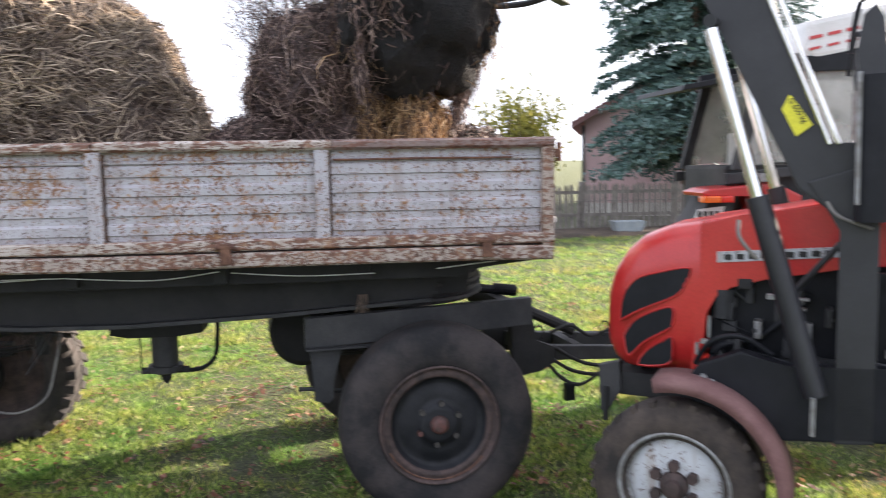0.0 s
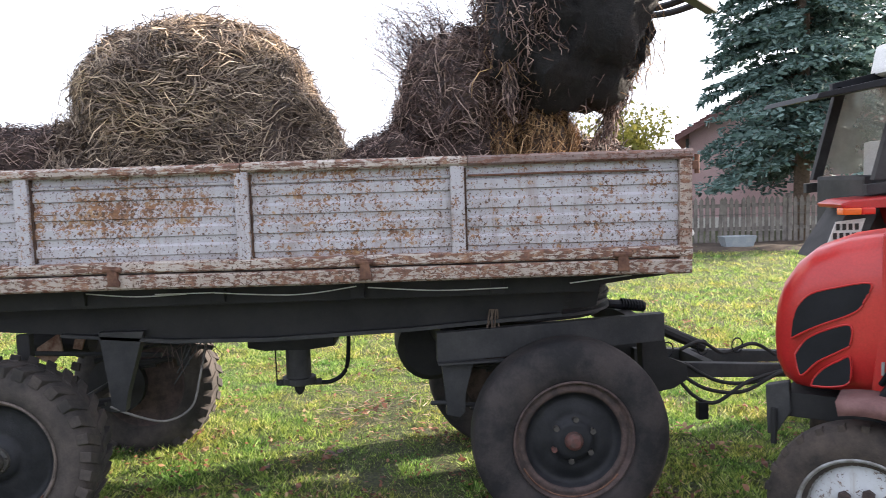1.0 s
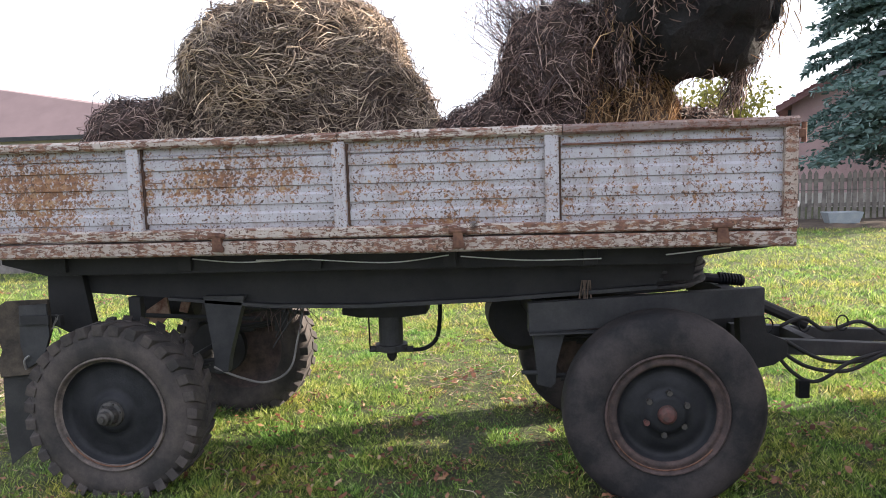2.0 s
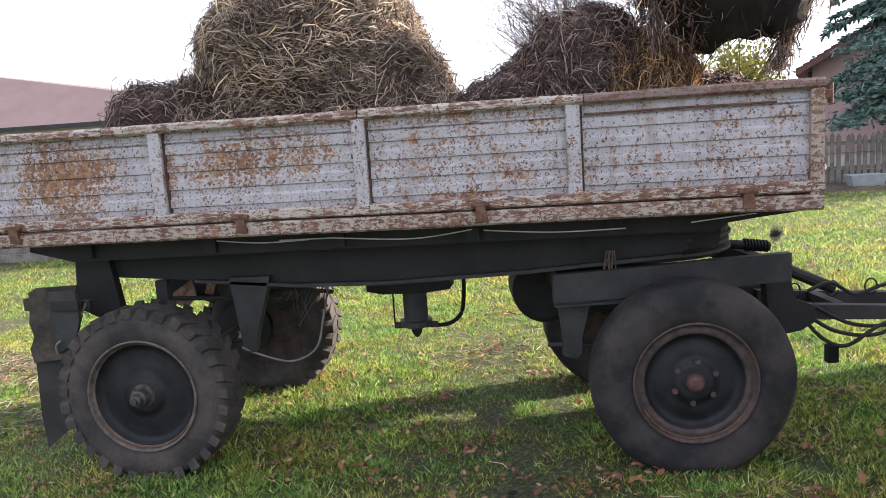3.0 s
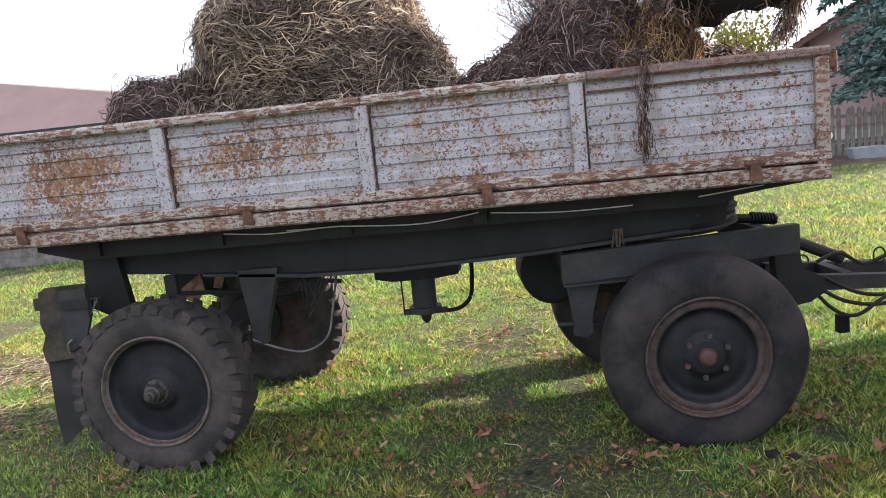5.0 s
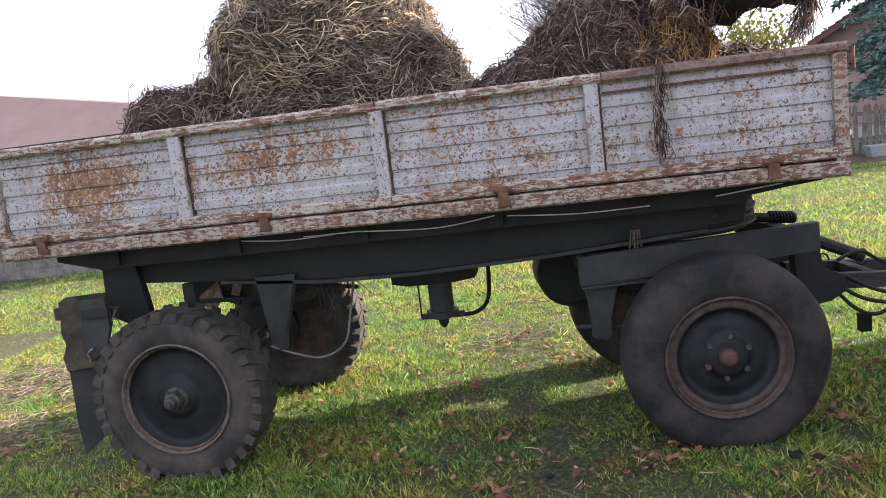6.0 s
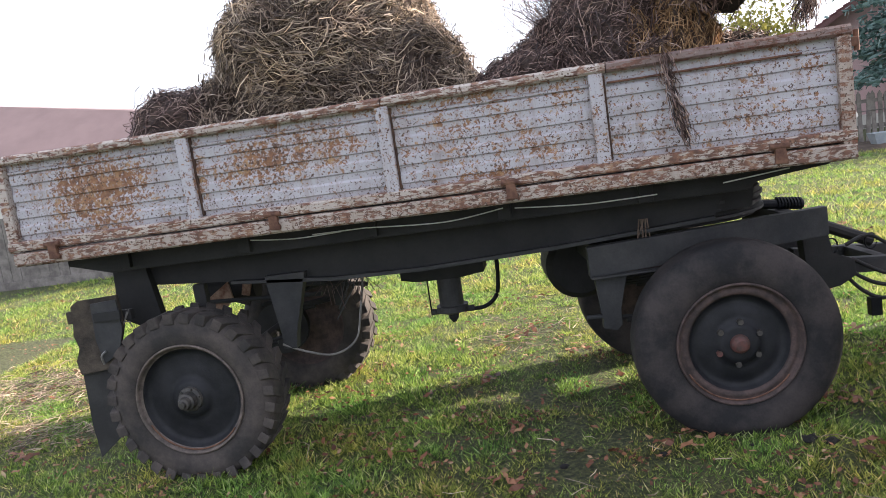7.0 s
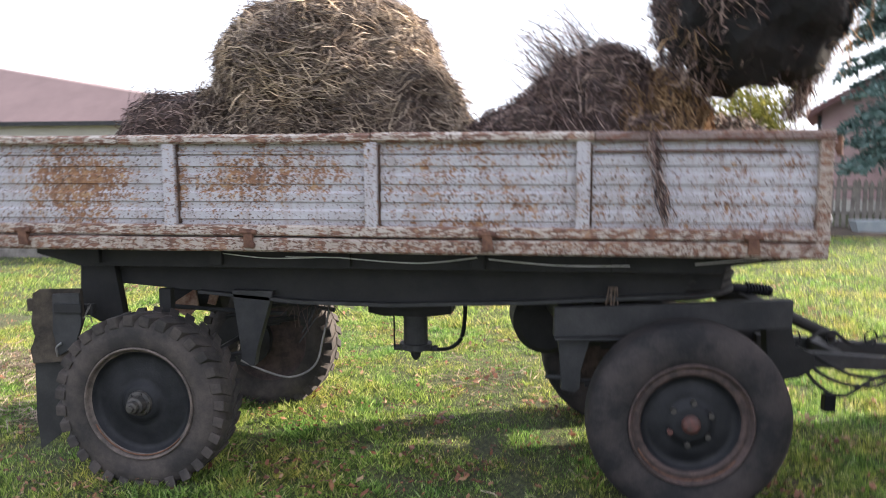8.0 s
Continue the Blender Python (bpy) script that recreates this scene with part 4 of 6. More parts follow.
def build_heaps():
    size = ((0.06, 0.20), (0.0018, 0.0034), 0.05, 0.06, 0.12)
    heap("straw_heap", "tall matted heap of dry brown straw on the trailer", [
        ((-0.395, 0.90, 1.70), (0.60, 0.68, 0.93), 0.09, 3.5)], 27000, M_STRAW, M_HEAP, *size)
    heap("straw_heap", "spilled foot of the straw heap against the side", [
        ((-0.04, 0.72, 1.62), (0.48, 0.60, 0.70), 0.14, 2.1)], 9000, M_STRAW, M_HEAP, *size)
    heap("straw_heap", "slumped skirt of straw at the foot of the tall heap", [
        ((-0.96, 0.80, 1.60), (0.24, 0.52, 0.60), 0.16, 2.2)], 5000, M_STRAW, M_HEAP, *size)
    heap("straw_heap", "low ragged end of dark straw on the trailer", [
        ((-1.25, 0.86, 1.64), (0.32, 0.58, 0.46), 0.16, 3.4), ((-1.46, 0.8, 1.60), (0.2, 0.5, 0.33), 0.2, 2.4)], 8000, M_DUNG, M_HEAP, (0.05, 0.16), (0.0015, 0.003), 0.1, 0.08, 0.2)
    heap("manure_heap", "dark matted manure and straw heap on the trailer", [
        ((1.17, 0.85, 1.64), (0.62, 0.62, 0.60), 0.14, 1.9), ((0.76, 0.75, 1.62), (0.34, 0.5, 0.44), 0.14, 2.0)], 14000, M_DUNG, M_HEAP, (0.05, 0.18), (0.0014, 0.003), down=0.5, spray=0.1)
    heap("manure_heap", "small clump of dark straw beside the heap", [
        ((0.58, 0.75, 1.66), (0.19, 0.5, 0.31), 0.2, 2.2)], 4000, M_DUNG, M_HEAP, (0.05, 0.16), (0.0014, 0.003), down=0.4, spray=0.12)
    slump = heap("manure_clump", "matted straw and manure slumping off the fork", [
        ((1.10, 0.66, 2.12), (0.36, 0.44, 0.42), 0.14, 1.6)], 7000, M_DUNG, M_HEAP, (0.05, 0.2), (0.0014, 0.003), down=0.9, spray=0.12)
    heap("straw_clump", "straw clump coloured golden as if sunlit on the manure heap", [
        ((1.46, 0.50, 1.68), (0.17, 0.36, 0.46), 0.2, 2.2)], 3600, M_SUNGOLD, M_HEAP, (0.06, 0.2), (0.0014, 0.003), down=0.8, spray=0.25)
    heap("straw_clump", "narrow straw wisp coloured golden as if sunlit on the manure heap", [
        ((1.24, 0.42, 1.68), (0.075, 0.26, 0.42), 0.2, 2.2)], 1500, M_SUNGOLD, M_HEAP, (0.06, 0.2), (0.0014, 0.003), down=1.2, spray=0.2)
    heap("manure_heap", "low dark manure at the front of the trailer", [
        ((1.80, 0.9, 1.58), (0.26, 0.5, 0.36), 0.25, 2.2)], 3600, M_DUNG, M_MUCK, (0.05, 0.16), (0.0014, 0.003), down=0.5, spray=0.2)
    # brittle weed stalks that stick up out of the manure
    ob = empty("weed_stalks", "thin bare weed stalks sticking out of the heap", "weeds")
    n = 240
    q = rng.random(n)
    root = np.stack([0.74 + 0.34 * q, rng.uniform(0.6, 0.9, n), 2.24 + 0.22 * q + rng.normal(0, 0.03, n)], 1)
    way = np.stack([rng.normal(-0.42, 0.3, n), rng.normal(-0.05, 0.25, n), rng.uniform(0.5, 1.0, n)], 1)
    L = rng.uniform(0.12, 0.46, n)
    V, F = strands(root, way, L, rng.uniform(0.0012, 0.002, n), 0.4)
    stalk = soup("stalk", V.tolist(), F.tolist(), M_DUNG, ob)
    stalk["kind"] = "stuff"
    # side twigs and dry seed heads along the upper halves of the stalks
    k = rng.integers(0, n, 900)
    A = V.reshape(n, 4, 3, 3).mean(axis=2)
    f = rng.random((900, 1))
    foot = np.where(f < 0.5, A[k, 1] + (A[k, 2] - A[k, 1]) * f * 2, A[k, 2] + (A[k, 3] - A[k, 2]) * (f * 2 - 1))
    side = np.stack([rng.normal(-0.3, 0.8, 900), rng.normal(0, 0.6, 900), rng.uniform(-0.1, 0.9, 900)], 1)
    reach = rng.uniform(0.02, 0.08, 900)
    V, F = strands(foot, side, reach, np.full(900, 0.0011), 0.3)
    twig = soup("twig", V.tolist(), F.tolist(), M_DUNG, ob)
    twig["kind"] = "stuff"
    tips = V.reshape(900, 12, 3)[:, 9:].mean(axis=1)
    root = tips + rng.normal(0, 0.004, tips.shape)
    V, F = strands(root, rng.normal(size=root.shape), rng.uniform(0.006, 0.012, 900), rng.uniform(0.0018, 0.003, 900), 0.1)
    seed = soup("seed_head", V.tolist(), F.tolist(), M_DUNG, ob)
    seed["kind"] = "stuff"
    return slump, ob


def build_fork_load():
    """The load that hangs in the loader's fork over the trailer."""
    ob = heap("fork_load", "dark dripping manure load hanging in the fork", [
        ((1.52, 0.56, 2.62), (0.40, 0.62, 0.56), 0.25, 2.6)], 420, M_DUNG, M_MUCK, (0.04, 0.12), down=1.6, spray=0.2)
    for c, r in (((1.30, 0.52, 2.57), (0.20, 0.5, 0.42)), ((1.78, 0.55, 2.58), (0.16, 0.4, 0.34))):
        bm = bmesh.new()
        blob(bm, c, r, 0.3, 2.4, 2.3, c[0])
        part("lobe", bm, M_MUCK, ob, smooth=True)
    bm = bmesh.new()
    blob(bm, (1.28, 0.51, 2.56), (0.22, 0.52, 0.43), 0.3, 2.4, 2.3, 1.24)
    P, N = surface_samples(bm, 3000)
    bm.free()
    ways = np.cross(N, rng.normal(size=N.shape)) * 1.0 + np.array([0, 0, -0.7]) + N * 0.1
    V, F = strands(P, ways, rng.uniform(0.04, 0.15, len(P)), rng.uniform(0.0014, 0.0034, len(P)), 0.6)
    s = soup("matted_straw", V.tolist(), F.tolist(), M_DUNG, ob)
    s["kind"] = "stuff"
    n = 300
    cx = rng.choice([1.17, 1.22, 1.29, 1.33, 1.35, 1.80, 1.85, 1.88], n)
    root = np.stack([cx + rng.normal(0, 0.035, n), rng.uniform(0.1, 0.6, n), rng.uniform(2.25, 2.65, n)], 1)
    way = np.stack([rng.normal(0, 0.25, n), rng.normal(0, 0.15, n), -np.ones(n)], 1)
    V, F = strands(root, way, rng.uniform(0.05, 0.2, n), rng.uniform(0.0012, 0.0032, n), 0.6)
    s = soup("hanging_straw", V.tolist(), F.tolist(), M_SUNGOLD, ob)
    s["kind"] = "stuff"
    # a thick rope of matted straw that trails from the right end
    n = 700
    q = rng.random(n)
    root = np.stack([1.86 - 0.16 * q + rng.normal(0, 0.022, n), 0.35 + 0.1 * q + rng.normal(0, 0.03, n), 2.42 - 0.46 * q], 1)
    way = np.stack([rng.normal(-0.3, 0.3, n), rng.normal(0, 0.3, n), -np.ones(n)], 1)
    V, F = strands(root, way, rng.uniform(0.05, 0.15, n), rng.uniform(0.0012, 0.003, n), 0.4)
    s = soup("straw_rope", V.tolist(), F.tolist(), M_DUNG, ob)
    s["kind"] = "stuff"
    return ob


def build_hanging_tuft():
    """A tuft of weed stalks; its origin is where it hooks over the rail."""
    ob = empty("straw_tuft", "thin tuft of dark straw hanging over the side", "straw")
    n = 170
    q = rng.random(n) ** 0.8
    root = np.stack([rng.normal(0.0, 0.022, n) * (1.2 - q), -0.012 - 0.012 * rng.random(n), 0.03 - 0.38 * q], 1)
    way = np.stack([rng.normal(0.05, 0.13, n), rng.normal(0, 0.03, n), -np.ones(n)], 1)
    V, F = strands(root, way, rng.uniform(0.05, 0.14, n), rng.uniform(0.0012, 0.003, n), 0.3)
    a = soup("stalk", V.tolist(), F.tolist(), M_DUNG, ob)
    a["kind"] = "stuff"
    n = 90
    root = np.stack([rng.normal(-0.02, 0.04, n), 0.0 + 0.05 * rng.random(n), 0.035 + 0.02 * rng.random(n)], 1)
    way = np.stack([rng.normal(0, 0.6, n), rng.normal(-0.3, 0.5, n), rng.normal(0, 0.3, n)], 1)
    V, F = strands(root, way, rng.uniform(0.04, 0.1, n), rng.uniform(0.0012, 0.003, n), 0.3)
    b = soup("knot", V.tolist(), F.tolist(), M_DUNG, ob)
    b["kind"] = "stuff"
    return ob


def build_clod(seed, size, material):
    bm = bmesh.new()
    blob(bm, (0, 0, 0), (size, size * 0.6, size * 0.8), 0.5, 2.4, 2.0, seed, 2)
    return tagged(mesh_ob("falling_clod", bm, material), "small crumb of manure falling off the load", "clod", "crumbs off the fork")


# ---------- loader tractor ----------
TRACTOR_POSE = pose(2.47, -0.64, 0, 0, 0, -33)


def build_loader_tractor():
    """In its own space: x to the rear, y across, the near front wheel at x = 0."""
    t = empty("loader_tractor", "red farm tractor with a black front loader", "tractor", TRACTOR_POSE)
    yc, hw = 0.66, 0.29
    ys = yc - hw
    bm = bmesh.new()
    xs = [-0.412, -0.397, -0.365, -0.312, -0.238, -0.10, 0.045]
    top = [1.03, 1.15, 1.24, 1.32, 1.385, 1.44, 1.465]
    bot = [0.93, 0.84, 0.78, 0.745, 0.735, 0.738, 0.742]
    wid = [0.15, 0.20, 0.235, 0.26, 0.278, 0.287, 0.29]
    rows = []
    for x, zt, zb, w in zip(xs, top, bot, wid):
        ring = []
        for k in range(28):
            a = -math.pi / 2 + 2 * math.pi * k / 28
            c, sn = math.cos(a), math.sin(a)
            q = (abs(c) ** 5 + abs(sn) ** 5) ** -0.2
            ring.append(bm.verts.new((x, yc + w * c * q, (zt + zb) / 2 + (zt - zb) / 2 * sn * q)))
        rows.append(ring)
    for a, b in zip(rows, rows[1:]):
        for k in range(28):
            bm.faces.new((a[k], a[(k + 1) % 28], b[(k + 1) % 28], b[k]))
    bm.faces.new(rows[0])
    hood = part("hood", bm, M_RED, t, "glossy red rounded hood", True)
    side = [(0.035, 1.105), (0.035, 1.457), (0.206, 1.494), (0.576, 1.547), (1.034, 1.605), (1.034, 1.325), (0.584, 1.270), (0.310, 1.216), (0.168, 1.183), (0.102, 1.138), (0.059, 1.057), (0.045, 0.743), (-0.003, 0.739)]
    part("hood_side", prism(side, ys - 0.002, ys + 0.03, bevel=0.01), M_RED, t, "glossy red hood side")
    part("hood_side", prism(side, yc + hw - 0.03, yc + hw + 0.002, bevel=0.01), M_RED, t)
    part("hood_top", prism([(0.035, 1.464), (0.576, 1.557), (1.034, 1.613), (1.034, 1.579), (0.576, 1.514), (0.035, 1.432)], ys + 0.01, yc + hw - 0.01, bevel=0.01), M_RED, t)
    vents = ([(-0.323, 0.987), (-0.315, 1.075), (-0.291, 1.142), (-0.238, 1.196), (-0.139, 1.228), (-0.008, 1.252), (-0.027, 1.181), (-0.068, 1.121), (-0.225, 1.046)],
             [(-0.304, 0.917), (-0.257, 0.991), (-0.168, 1.043), (-0.082, 1.065), (-0.082, 0.983), (-0.119, 0.950), (-0.210, 0.893), (-0.272, 0.827), (-0.292, 0.851)],
             [(-0.236, 0.784), (-0.223, 0.821), (-0.183, 0.868), (-0.129, 0.904), (-0.082, 0.925), (-0.084, 0.815), (-0.159, 0.786)])
    for v in vents:
        loop = curve_pts([(x, 0, z) for x, z in v + [v[0]]], 4)
        v = [(p.x, p.z) for p in loop[:-1]]
        vent = part("vent", prism(v, ys - 0.006, ys + 0.03, bevel=0), M_BLACK, hood, "black vent opening")
        part("vent_lip", tube([(x, ys - 0.005, z) for x, z in v + [v[0], v[1]]], 0.0045, sides=6), M_RED, hood)
    badge = part("badge", prism([(0.109, 1.282), (0.109, 1.331), (0.593, 1.369), (0.593, 1.325)], ys - 0.008, ys, bevel=0.002), M_SILVER, t, "silver strip with black marks")
    for k in range(9):
        x = 0.14 + k * 0.05
        z = 1.297 + k * 0.004
        part("mark", box(x, x + 0.032, ys - 0.012, ys - 0.004, z, z + 0.024, 0.001), M_INK, badge)
    # engine and frame
    eng = part("engine", box(0.072, 1.05, yc - 0.22, yc + 0.22, 0.65, 1.36, 0.02), M_BLACK, t, "black diesel engine")
    for k in range(12):
        w = 0.04 + 0.03 * (k % 3)
        z = 0.80 + 0.075 * ((k * 3) % 5)
        part("engine_fitting", box(0.11 + 0.040 * k, 0.14 + 0.040 * k, yc - 0.22 - w, yc - 0.21, z, z + 0.08, 0.008), M_STEEL if k in (4, 9) else M_CHASSIS2, eng)
    r = np.random.default_rng(11)
    for k in range(26):
        x, z = r.uniform(0.10, 0.60), r.uniform(0.80, 1.20)
        a = Vector((x, yc - 0.225 - r.uniform(0.0, 0.05), z))
        kind = k % 3
        if kind == 0:
            part("engine_pipe", tube(curve_pts([a, a + Vector((r.uniform(-0.08, 0.08), -0.02, r.uniform(0.02, 0.09))), a + Vector((r.uniform(-0.12, 0.12), 0.0, r.uniform(-0.05, 0.12)))], 5), r.uniform(0.004, 0.009), sides=6), M_CHASSIS2 if k % 2 else M_BLACK, eng)
        elif kind == 1:
            part("engine_bolt", tube([a, a + Vector((0, -0.025, 0))], r.uniform(0.006, 0.012), sides=6), M_STEEL if k % 4 == 1 else M_CHASSIS2, eng)
        else:
            part("engine_casting", box(a.x - 0.03, a.x + 0.03, a.y - 0.03, a.y, a.z - r.uniform(0.015, 0.035), a.z + r.uniform(0.015, 0.035), 0.008), M_CHASSIS2 if k % 2 else M_CHASSIS, eng)
    part("filter", tube([(0.140, yc - 0.26, 1.032), (0.140, yc - 0.26, 1.160)], 0.042, sides=16), M_CHASSIS2, eng)
    part("engine_pipe", tube(curve_pts([(0.074, yc - 0.25, 0.790), (0.121, yc - 0.26, 0.893), (0.290, yc - 0.26, 0.955), (0.482, yc - 0.25, 1.131)]), 0.014), M_BLACK, eng)
    part("front_frame", box(-0.358, 0.427, yc - 0.22, yc + 0.22, 0.609, 0.723), M_CHASSIS, t)
    part("front_hitch", prism([(-0.438, 0.748), (-0.337, 0.776), (-0.327, 0.634), (-0.373, 0.568), (-0.388, 0.525), (-0.428, 0.521)], yc - 0.24, yc - 0.18), M_CHASSIS2, t, "dark front hitch plate")
    part("hitch_pin", tube([(-0.398, yc - 0.25, 0.483), (-0.398, yc - 0.25, 0.648)], 0.014), M_CHASSIS, t)
    part("gearbox", box(0.607, 1.798, yc - 0.26, yc + 0.26, 0.611, 1.137, 0.03), M_BLACK, t)
    part("side_skirt", prism([(0.007, 0.765), (0.074, 0.879), (0.243, 0.951), (0.427, 0.898), (1.581, 0.987), (1.581, 0.719), (0.336, 0.587), (0.112, 0.675)], 0.10, 0.18, bevel=0.01), M_BLACK, t, "black loader subframe")
    for x, z in ((0.80, 0.70), (0.855, 0.70), (0.10, 0.83), (0.135, 0.81)):
        part("bolt", tube([(x, 0.085, z), (x, 0.11, z)], 0.015, sides=10), M_STEEL, t)
    # small bright fittings, hoses and a chain along the frame
    for x, z, w, h in ((0.66, 1.10, 0.012, 0.03), (0.715, 1.02, 0.022, 0.014), (0.79, 1.02, 0.014, 0.014), (0.77, 1.22, 0.010, 0.05), (0.77, 0.95, 0.010, 0.03), (0.90, 1.16, 0.09, 0.012), (0.58, 0.86, 0.05, 0.012), (0.40, 1.12, 0.016, 0.06), (0.44, 1.16, 0.05, 0.010), (0.45, 1.12, 0.03, 0.010), (0.10, 0.98, 0.010, 0.09), (0.07, 0.95, 0.03, 0.018), (0.05, 0.90, 0.012, 0.05), (0.33, 1.16, 0.03, 0.02)):
        part("fitting", box(x, x + w, 0.185, 0.222, z, z + h, 0.003), M_STEEL, t)
    for k in range(7):
        part("chain_link", tube([(0.780, 0.20, 1.16 - 0.03 * k), (0.784, 0.20, 1.138 - 0.03 * k)], 0.005, sides=6), M_STEEL, t)
    part("frame_hose", tube(curve_pts([(0.72, 0.19, 0.93), (0.95, 0.17, 0.91), (1.15, 0.17, 0.94), (1.4, 0.17, 1.02)]), 0.007), M_CHASSIS2, t)
    part("frame_hose", tube(curve_pts([(0.05, 0.20, 0.86), (0.12, 0.16, 0.97), (0.24, 0.16, 1.0), (0.36, 0.18, 0.93)]), 0.012), M_BLACK, t)
    # front wheels and their fenders
    wheels = []
    for sgn in (-1, 1):
        wy = yc + sgn * 0.655
        wheel = new("front_wheel")
        wheel.parent = t
        wheel.location = (0.0, wy, 0.365)
        if sgn > 0:
            wheel.rotation_euler = (0, 0, math.pi)
        else:
            wheels.append(wheel)
        pr = [(0.20, 0.02), (0.22, 0.0), (0.255, -0.010), (0.30, -0.008), (0.34, 0.012), (0.358, 0.04), (0.362, 0.09), (0.358, 0.13), (0.34, 0.155), (0.25, 0.17), (0.20, 0.15)]
        part("tyre", lathe(pr, 56), M_MUDTYRE, wheel, "muddy ribbed front tyre", True)
        for k in range(26):
            b = box(-0.014, 0.014, 0.012, 0.06, 0.33, 0.366, 0.004)
            bmesh.ops.transform(b, matrix=Matrix.Rotation(2 * math.pi * k / 26, 4, "Y"), verts=b.verts[:])
            part("tread_lug", b, M_MUDTYRE, wheel)
        part("rim", lathe([(0.234, 0.004), (0.238, -0.010), (0.226, -0.012), (0.218, 0.004), (0.20, 0.02), (0.192, 0.05), (0.17, 0.055)], 48), M_STEEL, wheel, "grey steel rim", True)
        part("wheel_disc", lathe([(0.195, 0.05), (0.17, 0.03), (0.10, 0.022), (0.06, 0.02), (0, 0.02)], 40), M_SILVER, wheel, "worn silver wheel disc", True)
        part("hub", lathe([(0.065, 0.03), (0.06, 0.004), (0.035, -0.006), (0.03, -0.03), (0, -0.032)], 20), M_RIMRUST, wheel, "rusty hub")
        for k in range(6):
            a = 2 * math.pi * k / 6 + 0.5
            part("wheel_nut", tube([(0.088 * math.cos(a), 0.03, 0.088 * math.sin(a)), (0.088 * math.cos(a), -0.004, 0.088 * math.sin(a))], 0.026, sides=6), M_RIMRUST, wheel)
        fb = bmesh.new()
        prev = None
        for k in range(19):
            a = radians(103 - 122 * k / 18)
            cx, cz = 0.01 + 0.455 * math.cos(a), 0.375 + 0.465 * math.sin(a)
            ix, iz = 0.01 + 0.445 * math.cos(a), 0.375 + 0.455 * math.sin(a)
            lx, lz = 0.01 + 0.40 * math.cos(a), 0.375 + 0.41 * math.sin(a)
            ring = [fb.verts.new(p) for p in ((lx, wy - 0.045, lz), (cx, wy - 0.03, cz), (cx, wy + 0.17, cz), (ix, wy + 0.17, iz), (ix, wy - 0.02, iz), (lx, wy - 0.035, lz))]
            if prev:
                for i in range(6):
                    fb.faces.new((prev[i], prev[(i + 1) % 6], ring[(i + 1) % 6], ring[i]))
            else:
                fb.faces.new(ring)
            prev = ring
        fb.faces.new(prev[::-1])
        part("front_fender", fb, M_REDDULL, t, "faded maroon mudguard", True)
    part("front_axle", box(-0.07, 0.07, yc - 0.56, yc + 0.56, 0.31, 0.45), M_CHASSIS, t)
    # loader masts, arms and rams
    for sgn in (-1, 1):
        y = yc + sgn * 0.50
        mast = part("loader_mast", prism([(0.597, 0.607), (0.740, 0.625), (0.727, 1.501), (0.658, 1.703), (0.474, 1.646), (0.597, 1.460)], y - 0.06, y + 0.06), M_LOADER, t, "black loader mast")
        part("mast_ram", tube([(0.697, y - 0.11, 1.500), (0.688, y - 0.11, 2.038)], 0.062, sides=20), M_BLACK, mast, "black upright ram")
        # Pale bar standing in for the highlight along the glossy ram.
        part("mast_ram_glint", tube([(0.645, y - 0.16, 1.564), (0.636, y - 0.16, 2.049)], 0.009), M_STEEL, mast)
        part("mast_ram_head", prism([(0.636, 2.030), (0.736, 2.027), (0.710, 2.240), (0.681, 2.293), (0.641, 2.254), (0.623, 2.124)], y - 0.14, y - 0.08), M_LOADER, mast)
        part("mast_ram_rod", tube([(0.740, y - 0.12, 2.017), (0.749, y - 0.12, 2.183)], 0.012), M_CHROME, mast)
        arm = [(0.636, 1.797), (0.658, 1.666), (0.579, 1.515), (0.442, 1.617), (0.059, 2.394), (-0.059, 2.742), (-0.377, 2.747), (-1.035, 2.862), (-1.035, 3.014), (-0.328, 2.928), (0.142, 2.902), (0.303, 2.374), (0.549, 1.788)]
        arm_ob = part("loader_arm", prism(arm, y - 0.05, y + 0.05, bevel=0.008), M_LOADER, t, "black cranked loader arm")
        for k in range(2):
            part("hydraulic_pipe", tube([(0.24 + 0.040 * k, y - 0.06, 2.53), (0.545 + 0.032 * k, y - 0.06, 1.79)], 0.009), M_CHROME, arm_ob, "bright steel pipe")
        rod = part("lift_ram", tube([(0.295, y - 0.10, 1.590), (0.528, y - 0.10, 0.808)], 0.044, sides=18), M_LOADER, t, "black lift ram")
        part("ram_rod", tube([(0.105, y - 0.10, 2.253), (0.295, y - 0.10, 1.590)], 0.026, sides=18), M_CHROME, rod, "chrome ram rod")
        part("ram_eye", tube([(0.105, y - 0.13, 2.282), (0.105, y - 0.04, 2.282)], 0.026, sides=14), M_CHASSIS2, rod)
        part("ram_pin", tube([(0.522, y - 0.16, 0.664), (0.522, y - 0.16, 0.815)], 0.010), M_STEEL, rod)
        part("ram_hose", tube(curve_pts([(0.230, y - 0.12, 1.497), (0.239, y - 0.15, 1.429), (0.303, y - 0.13, 1.344)]), 0.008), M_WIRE, rod)
        part("mast_cable", tube(curve_pts([(0.544, y - 0.08, 1.571), (0.588, y - 0.1, 1.516), (0.701, y - 0.1, 1.472)]), 0.007), M_WIRE, mast)
        part("brace", tube([(0.420, y + 0.05, 1.177), (0.597, y, 1.403)], 0.014), M_LOADER, mast)
